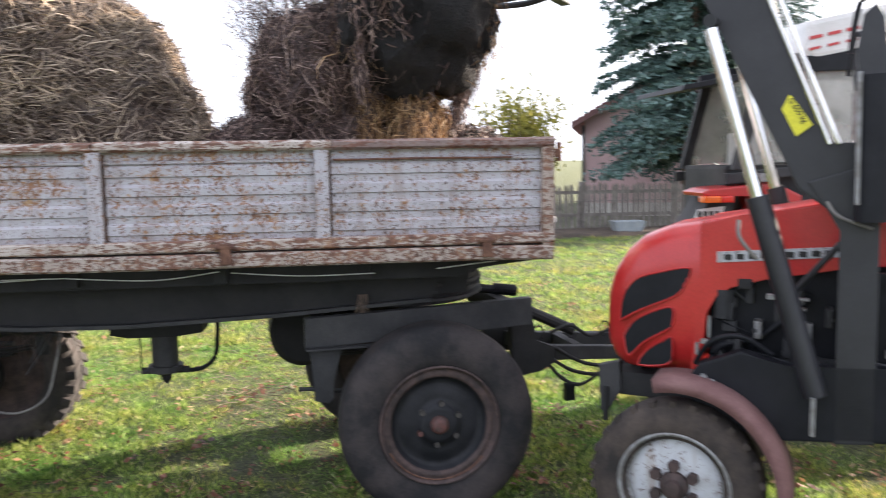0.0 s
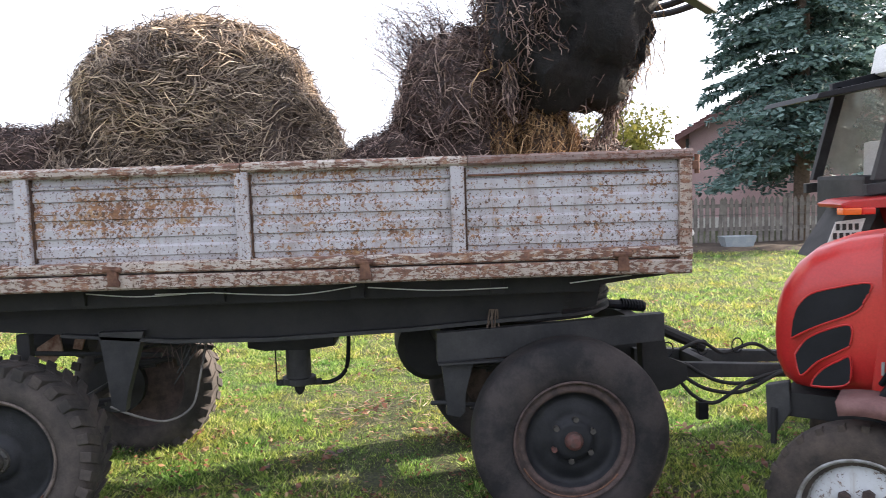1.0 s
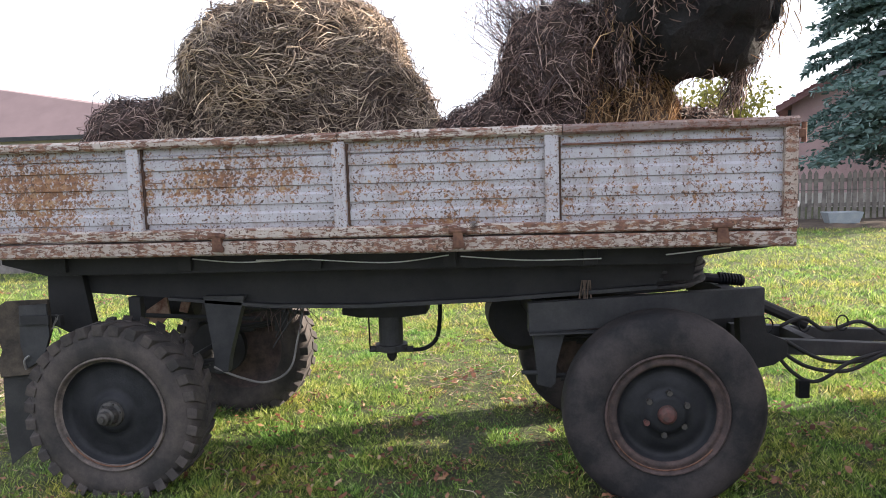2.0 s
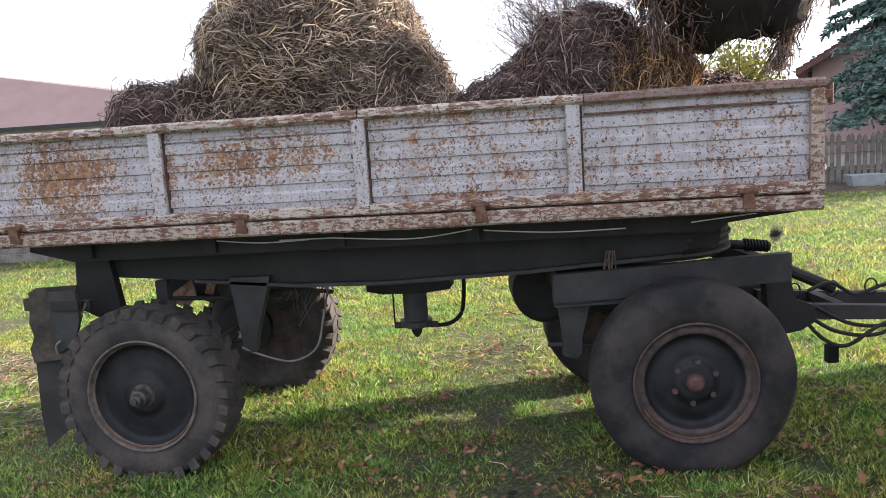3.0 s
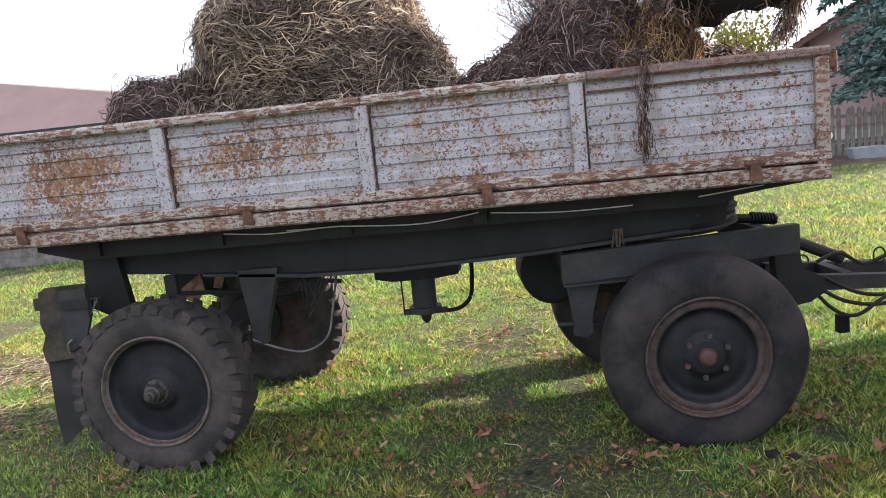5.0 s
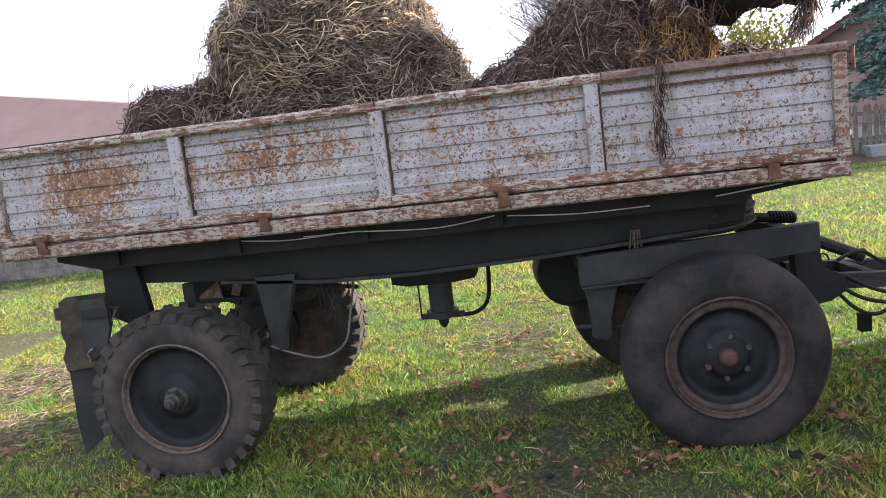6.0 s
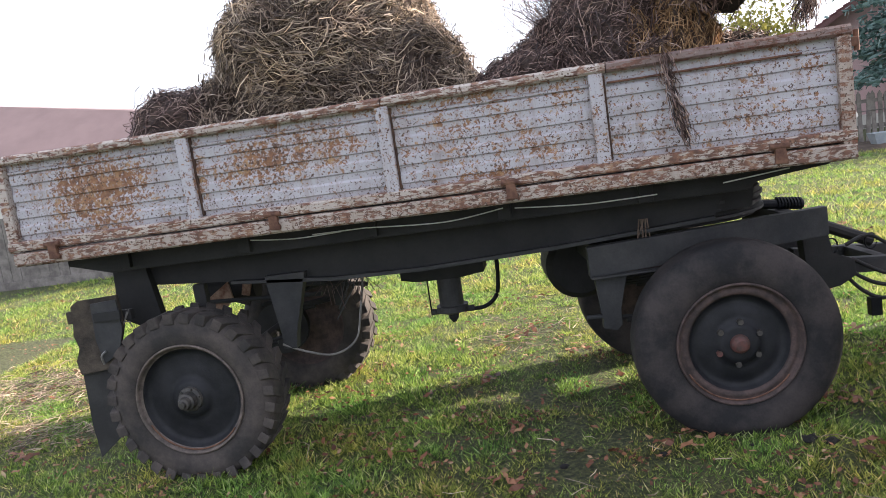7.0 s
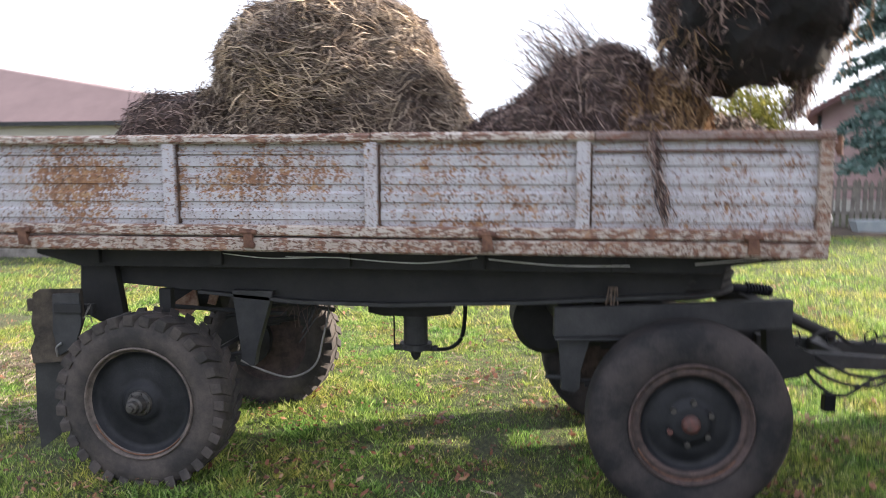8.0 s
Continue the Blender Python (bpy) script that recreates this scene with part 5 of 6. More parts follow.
        if sgn < 0:
            plate = part("load_sticker", prism([(0.371, 1.930), (0.396, 1.985), (0.409, 1.975), (0.484, 1.866), (0.425, 1.822)], y - 0.058, y - 0.049, bevel=0.001), M_YELLOW, arm_ob, "yellow load sticker")
            tc = bpy.data.curves.new("sticker_text", "FONT")
            tc.body, tc.size, tc.extrude = "G 650 kg", 0.030, 0.0008
            tc.materials.append(M_INK)
            to = new("sticker_text", tc)
            to.parent = plate
            to.matrix_local = pose(0.392, y - 0.0605, 1.965, 90, 0, 0) @ pose(0, 0, 0, 0, 0, -58)
    part("cross_tube", tube([(-0.40, yc - 0.5, 2.84), (-0.40, yc + 0.5, 2.84)], 0.05), M_LOADER, t)
    # fork
    fork = part("fork_frame", box(-1.02, -0.95, yc - 0.52, yc + 0.95, 2.70, 2.86, 0.01), M_LOADER, t, "black manure fork frame")
    for k in range(7):
        y = yc - 0.45 + 0.2 * k
        pts = curve_pts([(-0.98, y, 2.74), (-1.2, y, 2.70), (-1.5, y, 2.72), (-1.85, y, 2.80)])
        part("tine", tube(pts, [0.020] * (len(pts) - 1) + [0.008], sides=8), M_CHASSIS2, fork, "worn steel tine")
    for k in range(4):
        x = -0.98 + 0.11 * k
        part("grab_tooth", prism([(x, 2.70), (x + 0.09, 2.66 - 0.01 * k), (x + 0.10, 2.69), (x + 0.03, 2.74)], yc - 0.30 + 0.06 * k, yc - 0.285 + 0.06 * k, bevel=0.002), M_STEEL, fork, "pale worn grab tooth")
    part("hook", tube(curve_pts([(-0.70, yc - 0.1, 2.66), (-0.60, yc - 0.1, 2.60), (-0.55, yc - 0.1, 2.66), (-0.57, yc - 0.1, 2.74)]), 0.013), M_CHASSIS, fork)
    # cab
    for x, z0 in ((0.90, 1.60), (2.0, 1.2)):
        for sgn in (-1, 1):
            part("cab_pillar", tube([(x, yc + sgn * 0.5, z0), (x + 0.02, yc + sgn * 0.48, 2.24)], 0.018), M_BLACK, t)
    for sgn in (-1, 1):
        yy = yc + sgn * 0.5
        part("cab_rail", tube(curve_pts([(0.606, yy, 2.134), (0.619, yy, 2.264), (0.649, yy, 2.337), (0.770, yy, 2.324), (1.724, yy, 2.196)]), 0.012), M_BLACK, t)
        part("window_bar", tube([(0.761, yy, 1.745), (1.650, yy, 1.734)], 0.012), M_BLACK, t)
        part("window_bar", tube([(0.770, yy, 2.164), (1.650, yy, 2.094)], 0.014), M_BLACK, t)
    part("rail_drop", tube([(0.989, yc - 0.5, 2.296), (0.981, yc - 0.5, 2.153)], 0.008), M_BLACK, t)
    pane = part("window_pane", prism([(0.779, 1.759), (1.643, 1.742), (1.643, 2.087), (0.787, 2.154)], yc - 0.503, yc - 0.499, bevel=0), M_DIRTYGLASS, t, "dusty cab window")
    pane.visible_shadow = False
    part("mirror", box(0.872, 1.022, yc - 0.56, yc - 0.54, 2.056, 2.146, 0.008), M_BLACK, t, "black-backed wing mirror")
    part("cab_side", prism([(0.70, 0.80), (0.70, 1.28), (1.9, 1.36), (1.9, 0.80)], 0.22, 0.26), M_BLACK, t, "black footwell panel")
    part("cowl", prism([(0.744, 1.612), (0.770, 1.704), (1.265, 1.698), (1.265, 1.490), (0.744, 1.473)], yc - 0.46, yc + 0.46), M_RED, t, "red dashboard cowl")
    part("steering_wheel", tube([(0.95 + 0.13 * math.cos(a), yc + 0.18 * math.sin(a), 1.86 + 0.06 * math.cos(a)) for a in np.linspace(0, 6.2832, 25)], 0.012), M_BLACK, t)
    part("work_lamp", lathe([(-0.040, -0.050), (0.012, -0.036), (0.026, 0.011), (0.012, 0.058), (-0.040, 0.070)], 20), M_STEEL, t, "chrome work lamp").matrix_local = pose(0.98, yc - 0.56, 1.70, 0, 0, 90)
    rear = part("rear_tyre", lathe([(0.312, 0.098), (0.348, 0.066), (0.509, 0.076), (0.562, 0.132), (0.579, 0.201), (0.579, 0.295), (0.562, 0.367), (0.509, 0.397), (0.312, 0.330)], 56), M_TYRE, t, "big black rear tyre", True)
    rear.location = (1.724, yc - 0.85, 0.882)
    rear = part("rear_tyre", lathe([(0.312, 0.098), (0.348, 0.066), (0.509, 0.076), (0.562, 0.132), (0.579, 0.201), (0.579, 0.295), (0.562, 0.367), (0.509, 0.397), (0.312, 0.330)], 56), M_TYRE, t, "", True)
    rear.location = (1.724, yc + 0.55, 0.882)
    return t, wheels


# ---------- second tractor ----------
def build_second_tractor():
    near_by = Matrix.Translation((1.1, -3.74, 1.75)) @ Matrix.Scale(0.87, 4) @ Matrix.Translation((-1.1, 3.74, -1.75))
    t = empty("cab_tractor", "red tractor with a white-roofed glazed cab", "tractor", near_by)
    y0, y1 = 2.0, 2.95
    part("cab_roof", prism([(4.50, 2.50), (4.55, 2.74), (5.30, 2.90), (6.6, 2.88), (6.6, 2.66), (5.3, 2.66), (4.62, 2.46)], y0 - 0.05, y1 + 0.05, bevel=0.04), M_WHITE, t, "white enamel cab roof")
    for k in range(4):
        x = 4.56 + 0.145 * k
        part("roof_mark", prism([(x, 2.60 + 0.03 * k), (x + 0.10, 2.62 + 0.03 * k), (x + 0.10, 2.645 + 0.03 * k), (x, 2.625 + 0.03 * k)], y0 - 0.058, y0 - 0.045, bevel=0.001), M_RED, t)
        part("roof_mark", prism([(x, 2.52 + 0.03 * k), (x + 0.09, 2.54 + 0.03 * k), (x + 0.09, 2.56 + 0.03 * k), (x, 2.54 + 0.03 * k)], y0 - 0.058, y0 - 0.045, bevel=0.001), M_RED, t)
    for y in (y0, y1):
        part("cab_pillar", prism([(4.00, 1.65), (4.08, 1.65), (4.28, 2.40), (4.20, 2.42)], y - 0.03, y + 0.03), M_CHASSIS2, t)
        part("cab_pillar", prism([(5.0, 1.7), (5.09, 1.7), (5.12, 2.66), (5.03, 2.66)], y - 0.03, y + 0.03), M_BLACK, t)
        part("cab_sill", prism([(3.95, 1.62), (5.1, 1.72), (5.1, 1.66), (3.95, 1.54)], y - 0.03, y + 0.03), M_CHASSIS2, t)
        part("cab_header", prism([(4.16, 2.36), (5.1, 2.56), (5.1, 2.64), (4.16, 2.44)], y - 0.03, y + 0.03), M_BLACK, t)
        part("window_pane", prism([(4.08, 1.68), (5.0, 1.74), (5.03, 2.55), (4.26, 2.38)], y - 0.006, y + 0.004, bevel=0), M_DIRTYGLASS, t, "dusty cab window")
    part("headliner", box(4.55, 6.5, y0 + 0.01, y1 - 0.01, 2.40, 2.47, 0.01), M_BLACK, t, "black headliner under the roof")
    part("header_band", prism([(4.30, 2.36), (6.5, 2.44), (6.5, 2.66), (5.3, 2.66), (4.5, 2.47)], y0 - 0.045, y0 - 0.032, bevel=0.003), M_BLACK, t, "dark band over the side window")
    # Unseen windscreen and pillars, added to dim sun passing through the cab.
    part("windscreen", box(6.54, 6.55, y0 + 0.03, y1 - 0.03, 1.72, 2.64, 0), M_DIRTYGLASS, t, "unseen dusty windscreen added to dim the sun")
    for y in (y0, y1):
        part("cab_pillar", box(6.5, 6.58, y - 0.03, y + 0.03, 1.6, 2.66), M_BLACK, t)
        part("window_pane", box(5.12, 6.5, y - 0.004, y + 0.004, 1.74, 2.62, 0), M_DIRTYGLASS, t, "dusty cab window")
    part("visor", prism([(3.60, 2.24), (3.62, 2.28), (4.35, 2.42), (4.35, 2.36)], y0, y1), M_BLACK, t, "thin black visor")
    # Hidden body, raised to block low sun.
    part("rear_body", box(4.0, 6.4, y0 + 0.1, y1 - 0.1, 0.4, 1.68, 0.03), M_CHASSIS2, t)
    f = part("rear_fender", prism([(3.72, 1.485), (3.80, 1.515), (4.3, 1.55), (4.5, 1.45), (4.5, 1.2), (4.2, 1.2), (4.1, 1.47), (3.74, 1.455)], y0 - 0.12, y0 + 0.25, bevel=0.015), M_RED, t, "red rear fender")
    part("tail_lamp", box(3.73, 3.86, y0 - 0.14, y0 - 0.04, 1.41, 1.46, 0.012), M_ORANGE, f, "orange tail lamp lens")
    part("tail_lamp", box(3.86, 3.96, y0 - 0.14, y0 - 0.04, 1.41, 1.46, 0.012), M_REDLENS, f, "red tail lamp lens")
    part("splash_panel", prism([(3.60, 1.10), (3.86, 1.50), (4.05, 1.46), (3.85, 1.05)], y0 - 0.04, y0 + 0.3), M_CHASSIS2, t, "dusty blue-black panel")
    np_ = part("number_plate", prism([(3.66, 1.20), (3.72, 1.36), (3.93, 1.38), (3.88, 1.22)], y0 - 0.055, y0 - 0.045, bevel=0.001), M_WHITE, t, "white plate with dark bars")
    for k in range(4):
        part("plate_bar", box(3.72 + 0.045 * k, 3.745 + 0.045 * k, y0 - 0.062, y0 - 0.054, 1.30, 1.345, 0), M_INK, np_)
        part("plate_bar", box(3.70 + 0.045 * k, 3.725 + 0.045 * k, y0 - 0.062, y0 - 0.054, 1.235, 1.28, 0), M_INK, np_)
    part("seat", prism([(4.35, 1.45), (4.8, 1.45), (4.8, 1.58), (4.5, 1.62), (4.45, 1.95), (4.35, 1.95)], 2.35, 2.8, bevel=0.04), M_WHITE, t, "pale driver seat")
    # Hood and front wheels stand out of sight, added to shade the lawn.
    part("hood", prism([(6.4, 0.40), (6.4, 1.72), (7.2, 1.66), (8.5, 1.56), (8.62, 1.45), (8.6, 0.40)], y0 + 0.18, y1 - 0.18, bevel=0.05), M_RED, t, "unseen long red hood added to shade the lawn")
    for y in (y0 - 0.05, y1 - 0.2):
        front = part("front_tyre", lathe([(0.24, 0.04), (0.27, 0), (0.36, -0.01), (0.42, 0.04), (0.43, 0.1), (0.42, 0.2), (0.36, 0.25), (0.24, 0.2)], 40), M_TYRE, t, "", True)
        front.location = (8.0, y, 0.17)
    part("work_lamp", box(4.12, 4.24, y0 - 0.2, y0 - 0.1, 1.56, 1.62, 0.01), M_STEEL, t)
    wheel = part("rear_tyre", lathe([(0.44, 0.04), (0.48, 0), (0.70, -0.02), (0.77, 0.03), (0.80, 0.1), (0.80, 0.25), (0.70, 0.34), (0.44, 0.3)], 48), M_TYRE, t, "black rear tyre", True)
    wheel.location = (5.15, y0 - 0.02, 0.535)
    wheel2 = part("rear_tyre", lathe([(0.44, 0.04), (0.48, 0), (0.70, -0.02), (0.77, 0.03), (0.80, 0.1), (0.80, 0.25), (0.70, 0.34), (0.44, 0.3)], 48), M_TYRE, t, "", True)
    wheel2.location = (5.15, y1 - 0.3, 0.535)


# ---------- background ----------
def build_house():
    x0, x1, y0, y1, ze, zr = 8.25, 15.05, 20.0, 28.0, 2.95, 4.95
    h = empty("house", "pink rendered house with a dark red gable roof", "house", pose(x0, y0, 0, 0, 0, -18) @ Matrix.Translation((-x0, -y0, 0)))
    xm = (x0 + x1) / 2
    part("wall", prism([(x0, 0), (x1, 0), (x1, ze), (xm, zr - 0.15), (x0, ze)], y0, y1, bevel=0.01), M_WALL, h, "pink rendered wall")
    sl = (zr - ze) / (xm - x0)
    for s in (-1, 1):
        e = x0 - 0.4 if s < 0 else x1 + 0.4
        ez = ze - 0.4 * sl + 0.1
        r = part("roof", prism([(e, ez), (xm, zr + 0.1), (xm, zr - 0.06), (e, ez - 0.14)], y0 - 0.45, y1 + 0.4, bevel=0.01), M_TILE, h, "dark red tiled roof")
        for k in range(22):
            f0 = k / 22
            a = (e + (xm - e) * f0, ez + (zr + 0.1 - ez) * f0)
            b = (e + (xm - e) * (f0 + 1 / 22), ez + (zr + 0.1 - ez) * (f0 + 1 / 22))
            part("tile_course", prism([(a[0], a[1]), (b[0], b[1]), (b[0], b[1] + 0.012), (a[0], a[1] + 0.05)], y0 - 0.47, y1 + 0.42, bevel=0), M_TILE, r)
        part("verge_board", prism([(e, ez - 0.02), (xm, zr - 0.02), (xm, zr - 0.16), (e, ez - 0.16)], y0 - 0.50, y0 - 0.46, bevel=0.004), M_REDDULL, h)
    part("downpipe", tube([(x0 - 0.05, y0 - 0.06, 0.0), (x0 - 0.05, y0 - 0.06, ze - 0.2)], 0.05), M_CHASSIS2, h, "dark downpipe")
    part("wall_lamp", box(x0 + 0.7, x0 + 0.85, y0 - 0.08, y0, 2.55, 2.65, 0.02), M_WHITE, h)
    part("plinth", box(x0 - 0.03, x1 + 0.03, y0 - 0.03, y1 + 0.03, 0, 0.4), M_PLASTER, h)


def build_barn():
    b = empty("barn", "long low building with a brown metal roof", "building")
    # the end slope of the roof falls to the right
    part("wall", box(-40, -7.8, 20.0, 28.0, 0, 2.75), M_PLASTER, b, "pale plaster wall")
    bm = bmesh.new()
    v = [bm.verts.new(p) for p in ((-40.5, 19.5, 2.75), (-7.0, 19.5, 2.75), (-7.0, 28.5, 2.75), (-40.5, 28.5, 2.75), (-40.5, 24, 6.0), (-26.0, 24, 6.0))]
    for f in ((0, 1, 5, 4), (1, 2, 5), (2, 3, 4, 5), (3, 0, 4), (3, 2, 1, 0)):
        bm.faces.new([v[i] for i in f])
    r = part("roof", bm, M_ROOFFAR, b, "brown metal hip roof")
    part("eave_board", box(-40.5, -7.0, 19.46, 19.5, 2.63, 2.77), M_CHASSIS2, b)


def build_fences():
    f = empty("picket_fence", "grey weathered wooden picket fence", "fence")
    rail_y = 15.0
    pick = None
    k = 0
    x = 4.2
    while x < 16.5:
        h = 1.13 + 0.08 * noise.noise((x * 3, 0, 0))
        if pick is None:
            pick = part("picket", prism([(-0.045, 0), (0.045, 0), (0.045, 1.05), (0.0, 1.13), (-0.045, 1.05)], -0.012, 0.012, bevel=0.003), M_FENCE, f)
            o = pick
        else:
            o = new("picket", pick.data)
            o.parent = f
        o.matrix_local = pose(x, rail_y, h - 1.11, 0, rng.normal(0, 1.5), 0)
        x += 0.135 + 0.01 * rng.random()
        k += 1
    for z in (0.35, 0.9):
        part("fence_rail", box(4.0, 16.6, rail_y + 0.02, rail_y + 0.06, z, z + 0.08), M_FENCE, f)
    for x in np.arange(4.3, 16.6, 2.4):
        part("fence_post", box(x - 0.06, x + 0.06, rail_y + 0.06, rail_y + 0.17, 0, 1.2), M_FENCE, f)
    part("wire", tube([(4.0, rail_y - 0.03, 0.72), (16.0, rail_y - 0.03, 0.75)], 0.008, sides=5), M_WIRE, f)
    g = empty("board_fence", "pale grey close-boarded wooden fence", "fence")
    brd = None
    x = -14.0
    while x < -3.9:
        if brd is None:
            brd = part("board", box(-0.09, 0.09, -0.012, 0.012, 0, 1.25, 0.004), M_FENCE, g)
            o = brd
        else:
            o = new("board", brd.data)
            o.parent = g
        o.matrix_local = pose(x, 8.6, 0.02 * rng.random(), 0, rng.normal(0, 0.6), 0)
        x += 0.186
    part("board_rail", box(-14.1, -3.9, 8.62, 8.66, 0.9, 1.0), M_FENCE, g)
    part("kick_board", box(-14.1, -3.9, 8.55, 8.58, 0, 0.14), M_FENCE, g)


def build_soil_bed():
    bm = bmesh.new()
    xs = [4.6 + 0.3 * k for k in range(40)]
    rows = []
    for k, y in enumerate((13.3, 13.6, 14.0, 14.4, 14.8, 15.1)):
        rows.append([bm.verts.new((x, y + 0.25 * noise.noise((x * 0.7, k, 0)), -0.02 if k == 0 else 0.07 + 0.05 * noise.noise((x * 2, y * 2, 5)))) for x in xs])
    for a, b in zip(rows, rows[1:]):
        for i in range(len(xs) - 1):
            bm.faces.new((a[i], a[i + 1], b[i + 1], b[i]))
    tagged(mesh_ob("soil_bed", bm, M_SOIL, smooth=True), "strip of bare dark soil along the fence", "soil", kind="structure")


def build_bare_tree(x, y, height, seed):
    t = empty("bare_tree", "leafless tree behind the long building", "tree", pose(x, y, 0))
    r = np.random.default_rng(seed)
    part("trunk", tube([(0, 0, 0), (0.1, 0, height * 0.5), (0, 0.1, height * 0.75)], [0.22, 0.15, 0.06], sides=8), M_BARK, t)
    n = 900
    root = np.stack([r.normal(0, 0.9, n), r.normal(0, 0.9, n), r.uniform(height * 0.5, height * 0.9, n)], 1)
    way = np.stack([r.normal(0, 0.5, n), r.normal(0, 0.5, n), r.uniform(0.2, 1.0, n)], 1)
    V, F = strands(root, way, r.uniform(0.4, 1.3, n), r.uniform(0.006, 0.018, n), 0.2)
    c = soup("crown", V.tolist(), F.tolist(), M_FENCE, t)
    c["kind"] = "stuff"


def build_tub():
    bm = bmesh.new()
    out = [(-0.42, -0.2, 0.0), (0.42, -0.2, 0.0), (0.42, 0.2, 0.0), (-0.42, 0.2, 0.0), (-0.52, -0.27, 0.33), (0.52, -0.27, 0.33), (0.52, 0.27, 0.33), (-0.52, 0.27, 0.33),
           (-0.47, -0.23, 0.33), (0.47, -0.23, 0.33), (0.47, 0.23, 0.33), (-0.47, 0.23, 0.33), (-0.38, -0.17, 0.06), (0.38, -0.17, 0.06), (0.38, 0.17, 0.06), (-0.38, 0.17, 0.06)]
    v = [bm.verts.new(p) for p in out]
    bm.faces.new((v[3], v[2], v[1], v[0]))
    for a in (0, 4, 8):
        for i in range(4):
            bm.faces.new((v[a + i], v[a + (i + 1) % 4], v[a + 4 + (i + 1) % 4], v[a + 4 + i]))
    bm.faces.new(v[12:16])
    ob = mesh_ob("tub", bm, M_TUB)
    ob.matrix_world = pose(7.45, 13.95, 0.07, 0, 0, 4) @ Matrix.Scale(0.72, 4)
    tagged(ob, "blue-grey plastic water tub on the grass", "tub")


def needle_tree(name, label, x, y, base_z, height, width, count, mat_needles, seed):
    t = empty(name, label, "tree", pose(x, y, 0))
    r = np.random.default_rng(seed)
    part("trunk", tube([(0, 0, 0), (0.02, 0, height * 0.4), (0, 0.02, height * 0.96)], [0.2, 0.14, 0.02], sides=12), M_BARK, t, "brown spruce trunk")
    limb = bmesh.new()
    V, F = [], []
    n_limb = 310
    for i in range(n_limb):
        f = (i + r.random()) / n_limb
        z = base_z + (height - base_z) * f
        a = r.uniform(0, 6.283)
        reach = width * (1 - f) ** 0.6 * r.uniform(0.7, 1.08) + 0.12
        tip = Vector((math.cos(a) * reach, math.sin(a) * reach, z - reach * 0.22 + r.normal(0, 0.05)))
        mid = Vector((math.cos(a) * reach * 0.5, math.sin(a) * reach * 0.5, z + 0.02 * reach))
        root = Vector((0, 0, z))
        tube([root, mid, tip], [0.03, 0.02, 0.006], limb, sides=5)
        side = Vector((-math.sin(a), math.cos(a), 0))
        for k in range(count):
            q = r.uniform(0.12, 1.05)
            p = root.lerp(mid, q * 2) if q < 0.5 else mid.lerp(tip, (q - 0.5) * 2)
            d = (Vector((math.cos(a), math.sin(a), 0)) * r.uniform(-0.1, 1) + side * r.normal(0, 0.9) + Vector((0, 0, r.normal(-0.22, 0.3)))).normalized()
            L = r.uniform(0.12, 0.28) * (1.1 - 0.3 * q)
            p = p + side * r.normal(0, 0.16 * reach * q)
            w = d.cross(Vector((r.normal(), r.normal(), r.normal()))).normalized() * r.uniform(0.017, 0.032)
            c = len(V)
            for pt in (p - w, p + w, p + d * L * 0.6 + w * 1.3, p + d * L, p + d * L * 0.6 - w * 1.3):
                V.append(tuple(pt))
            F.append((c, c + 1, c + 2, c + 3, c + 4))
    part("branchwork", limb, M_BARK, t)
    soup("crown", V, F, mat_needles, t)
    return t


def build_bush():
    t = empty("bush", "tall yellow-green autumn bush", "bush", pose(4.8, 13.4, 0))
    r = np.random.default_rng(5)
    V, F = [], []
    for i in range(26):
        a = r.uniform(0, 6.283)
        tip = Vector((math.cos(a) * r.uniform(0.2, 1.05), math.sin(a) * r.uniform(0.2, 0.8), r.uniform(1.9, 3.15)))
        pts = curve_pts([(0.1 * math.cos(a), 0.1 * math.sin(a), 0), tuple(tip * 0.55 + Vector((r.normal(0, 0.1), 0, 0.1))), tuple(tip)], 5)
        part("branch", tube(pts, [0.028 - 0.0022 * k for k in range(len(pts))], sides=5), M_BARK, t)
        for k in range(260):
            q = pts[r.integers(3, len(pts))]
            c = q + Vector((r.normal(0, 0.17), r.normal(0, 0.17), r.normal(0, 0.16)))
            d = Vector((r.normal(), r.normal(), r.normal())).normalized() * r.uniform(0.035, 0.07)
            w = d.cross(Vector((r.normal(), r.normal(), r.normal()))).normalized() * d.length * 0.6
            n = len(V)
            for p in (c - d, c + w, c + d, c - w):
                V.append(tuple(p))
            F.append((n, n + 1, n + 2, n + 3))
    soup("leaves", V, F, M_BUSH, t)


# ---------- build all ----------
build_ground()
build_trailer()
SLUMPED, STALKS = build_heaps()
FORK_LOAD = build_fork_load()
TUFT = build_hanging_tuft()
CLODS = [build_clod(1.3, 0.022, M_MUCK), build_clod(4.1, 0.034, M_MUCK), build_clod(7.7, 0.011, M_MUCK), build_clod(9.2, 0.02, M_MUCK), build_clod(2.2, 0.03, M_MUCK)]
LOADER_TRACTOR, FRONT_WHEELS = build_loader_tractor()
build_second_tractor()
build_house()
build_barn()
build_fences()
build_tub()
build_soil_bed()
build_bare_tree(-29.2, 44.0, 6.1, 21)
build_bare_tree(-27.6, 45.0, 5.9, 22)
needle_tree("spruce", "blue-green spruce with drooping branches", 9.75, 15.9, 1.75, 13.5, 2.5, 320, M_SPRUCE, 3)
needle_tree("spruce", "dark spruce standing behind the tractors", 17.5, 26.0, 1.5, 13.0, 2.6, 60, M_SPRUCE, 4)
build_bush()
build_grass()
build_leaf_litter()
build_straw_litter()


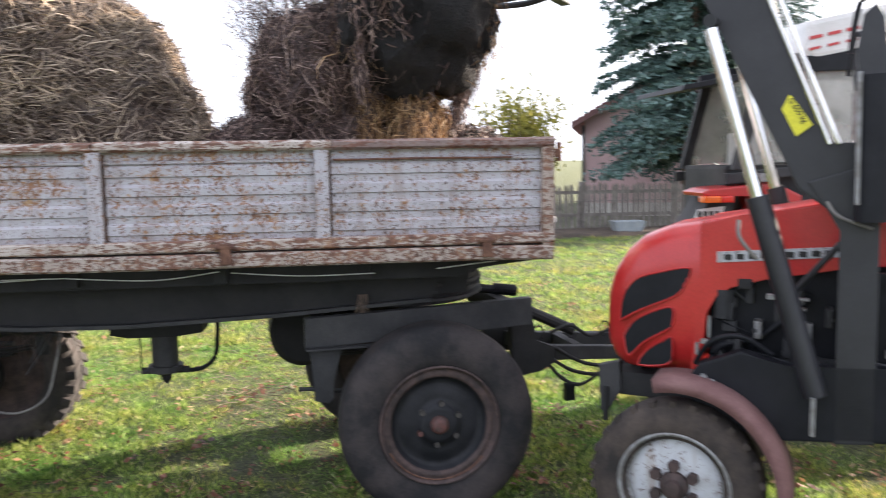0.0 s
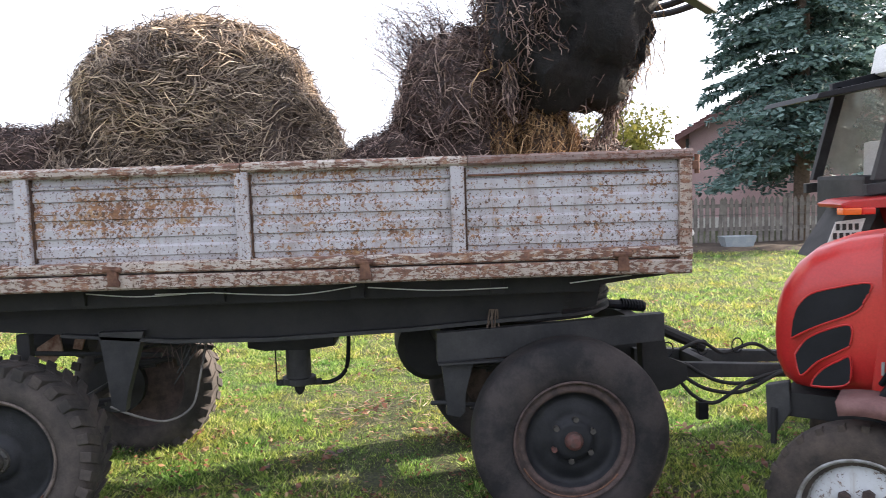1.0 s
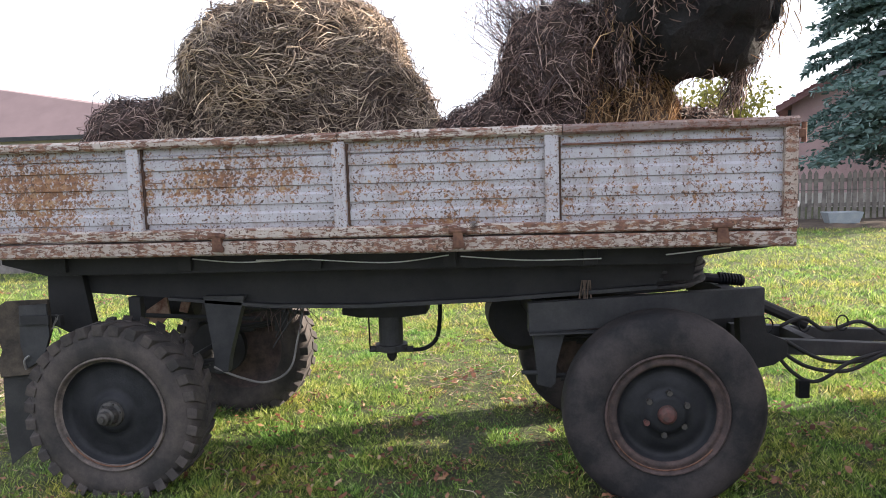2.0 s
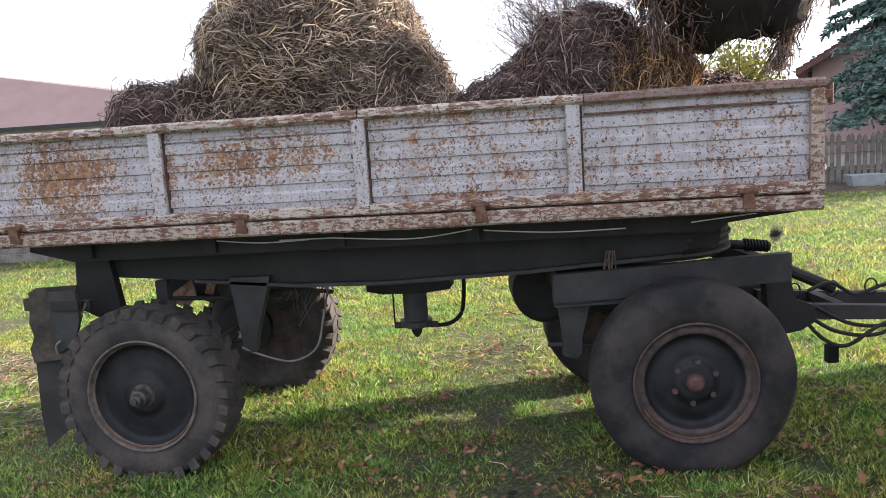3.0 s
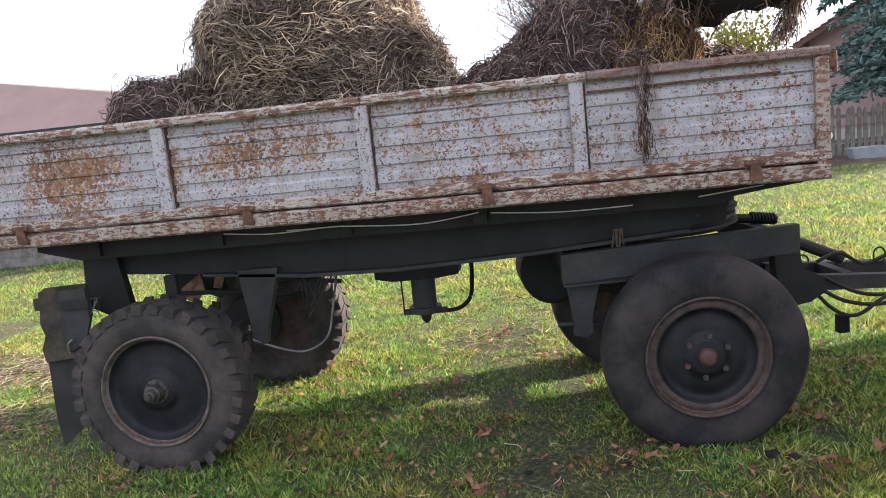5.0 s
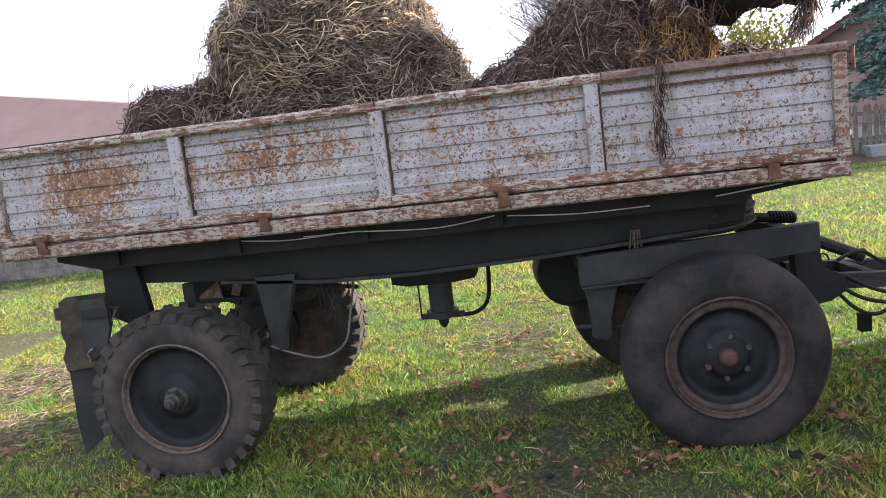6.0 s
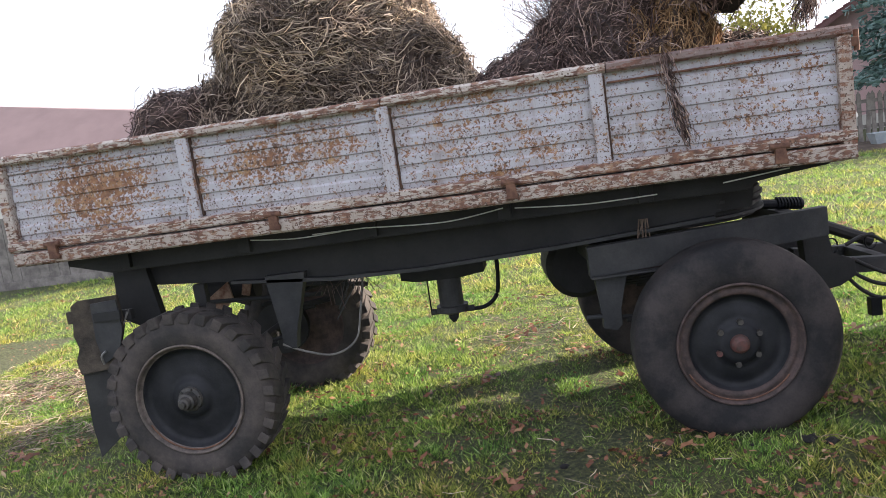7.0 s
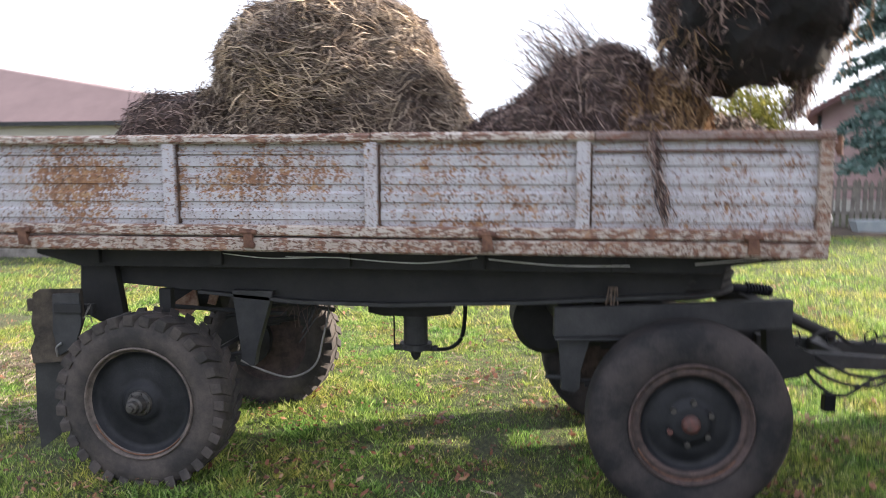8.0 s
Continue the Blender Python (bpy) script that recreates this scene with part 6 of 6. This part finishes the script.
def motions():
    # the loader tractor creeps backwards: metres travelled by time
    travel = [(0.0, -0.012), (0.2, 0.0), (0.5, 0.055), (0.7, 0.078), (1.0, 0.10), (1.5, 0.165), (2.1, 0.24), (2.7, 0.31), (3.3, 0.355), (4.0, 0.36), (8.0, 0.36)]
    turn = TRACTOR_POSE.to_3x3() @ Vector((1, 0, 0))
    walk(LOADER_TRACTOR, [(t, Matrix.Translation(turn * d) @ TRACTOR_POSE) for t, d in travel])
    walk(FORK_LOAD, [(t, Matrix.Translation(turn * d)) for t, d in travel])
    # the hanging clump and its weeds slide down on to the heap
    for thing in (SLUMPED, STALKS):
        walk(thing, [(t, pose(x, 0, z)) for t, x, z in ((0.0, -0.12, 0.04), (0.7, -0.06, 0.03), (1.5, 0.0, 0.0), (2.2, 0.0, -0.02), (2.8, 0.02, -0.16), (3.3, 0.03, -0.21), (8.0, 0.03, -0.21))])
    for w in FRONT_WHEELS:
        walk(w, [(t, pose(w.location.x, w.location.y, w.location.z, 0, math.degrees(d / 0.365), 0)) for t, d in travel])
    # a tuft slips off the load, hooks over the rail and swings
    rail = (1.30, -0.028, 1.86)
    walk(TUFT, [(0.0, pose(1.20, 0.10, 2.46)), (4.2, pose(1.42, 0.02, 2.42)), (4.4, pose(1.38, -0.06, 2.25)), (4.6, pose(1.30, -0.03, 1.90)), (4.7, pose(*rail)), (6.2, pose(*rail)), (6.3, pose(*rail, 0, -5, 0)), (6.4, pose(*rail, 0, -11, 0)), (8.0, pose(*rail, 0, -11, 0))])
    # crumbs drop from the load to the grass
    for clod, (x0, x1, y1, t0) in zip(CLODS, ((1.25, 0.66, -0.22, 1.55), (1.62, 1.78, -0.12, 2.86), (1.55, 1.52, -0.14, 2.95), (1.30, 1.12, -0.17, 3.28), (1.70, 1.86, -0.16, 2.5))):
        z0 = 2.42
        land = math.sqrt((z0 - 0.03) / 4.905)
        rows = [(0.0, pose(x0, 0.7, z0)), (t0, pose(x0, 0.7 - 0.12 * min(t0, 3.0), z0))]
        for k in range(1, 7):
            q = k / 10
            f = q / land
            g = min(1.0, f * 2.2)
            rows.append((t0 + q, pose(x0 + (x1 - x0) * g, (0.7 - 0.12 * min(t0, 3.0)) * (1 - g) + y1 * g, z0 - 4.905 * q * q, 40 * k, 25 * k, 0)))
        rows.append((t0 + land, pose(x1, y1, 0.03, 280, 175, 0)))
        rows.append((8.0, pose(x1, y1, 0.03, 280, 175, 0)))
        walk(clod, rows)


motions()
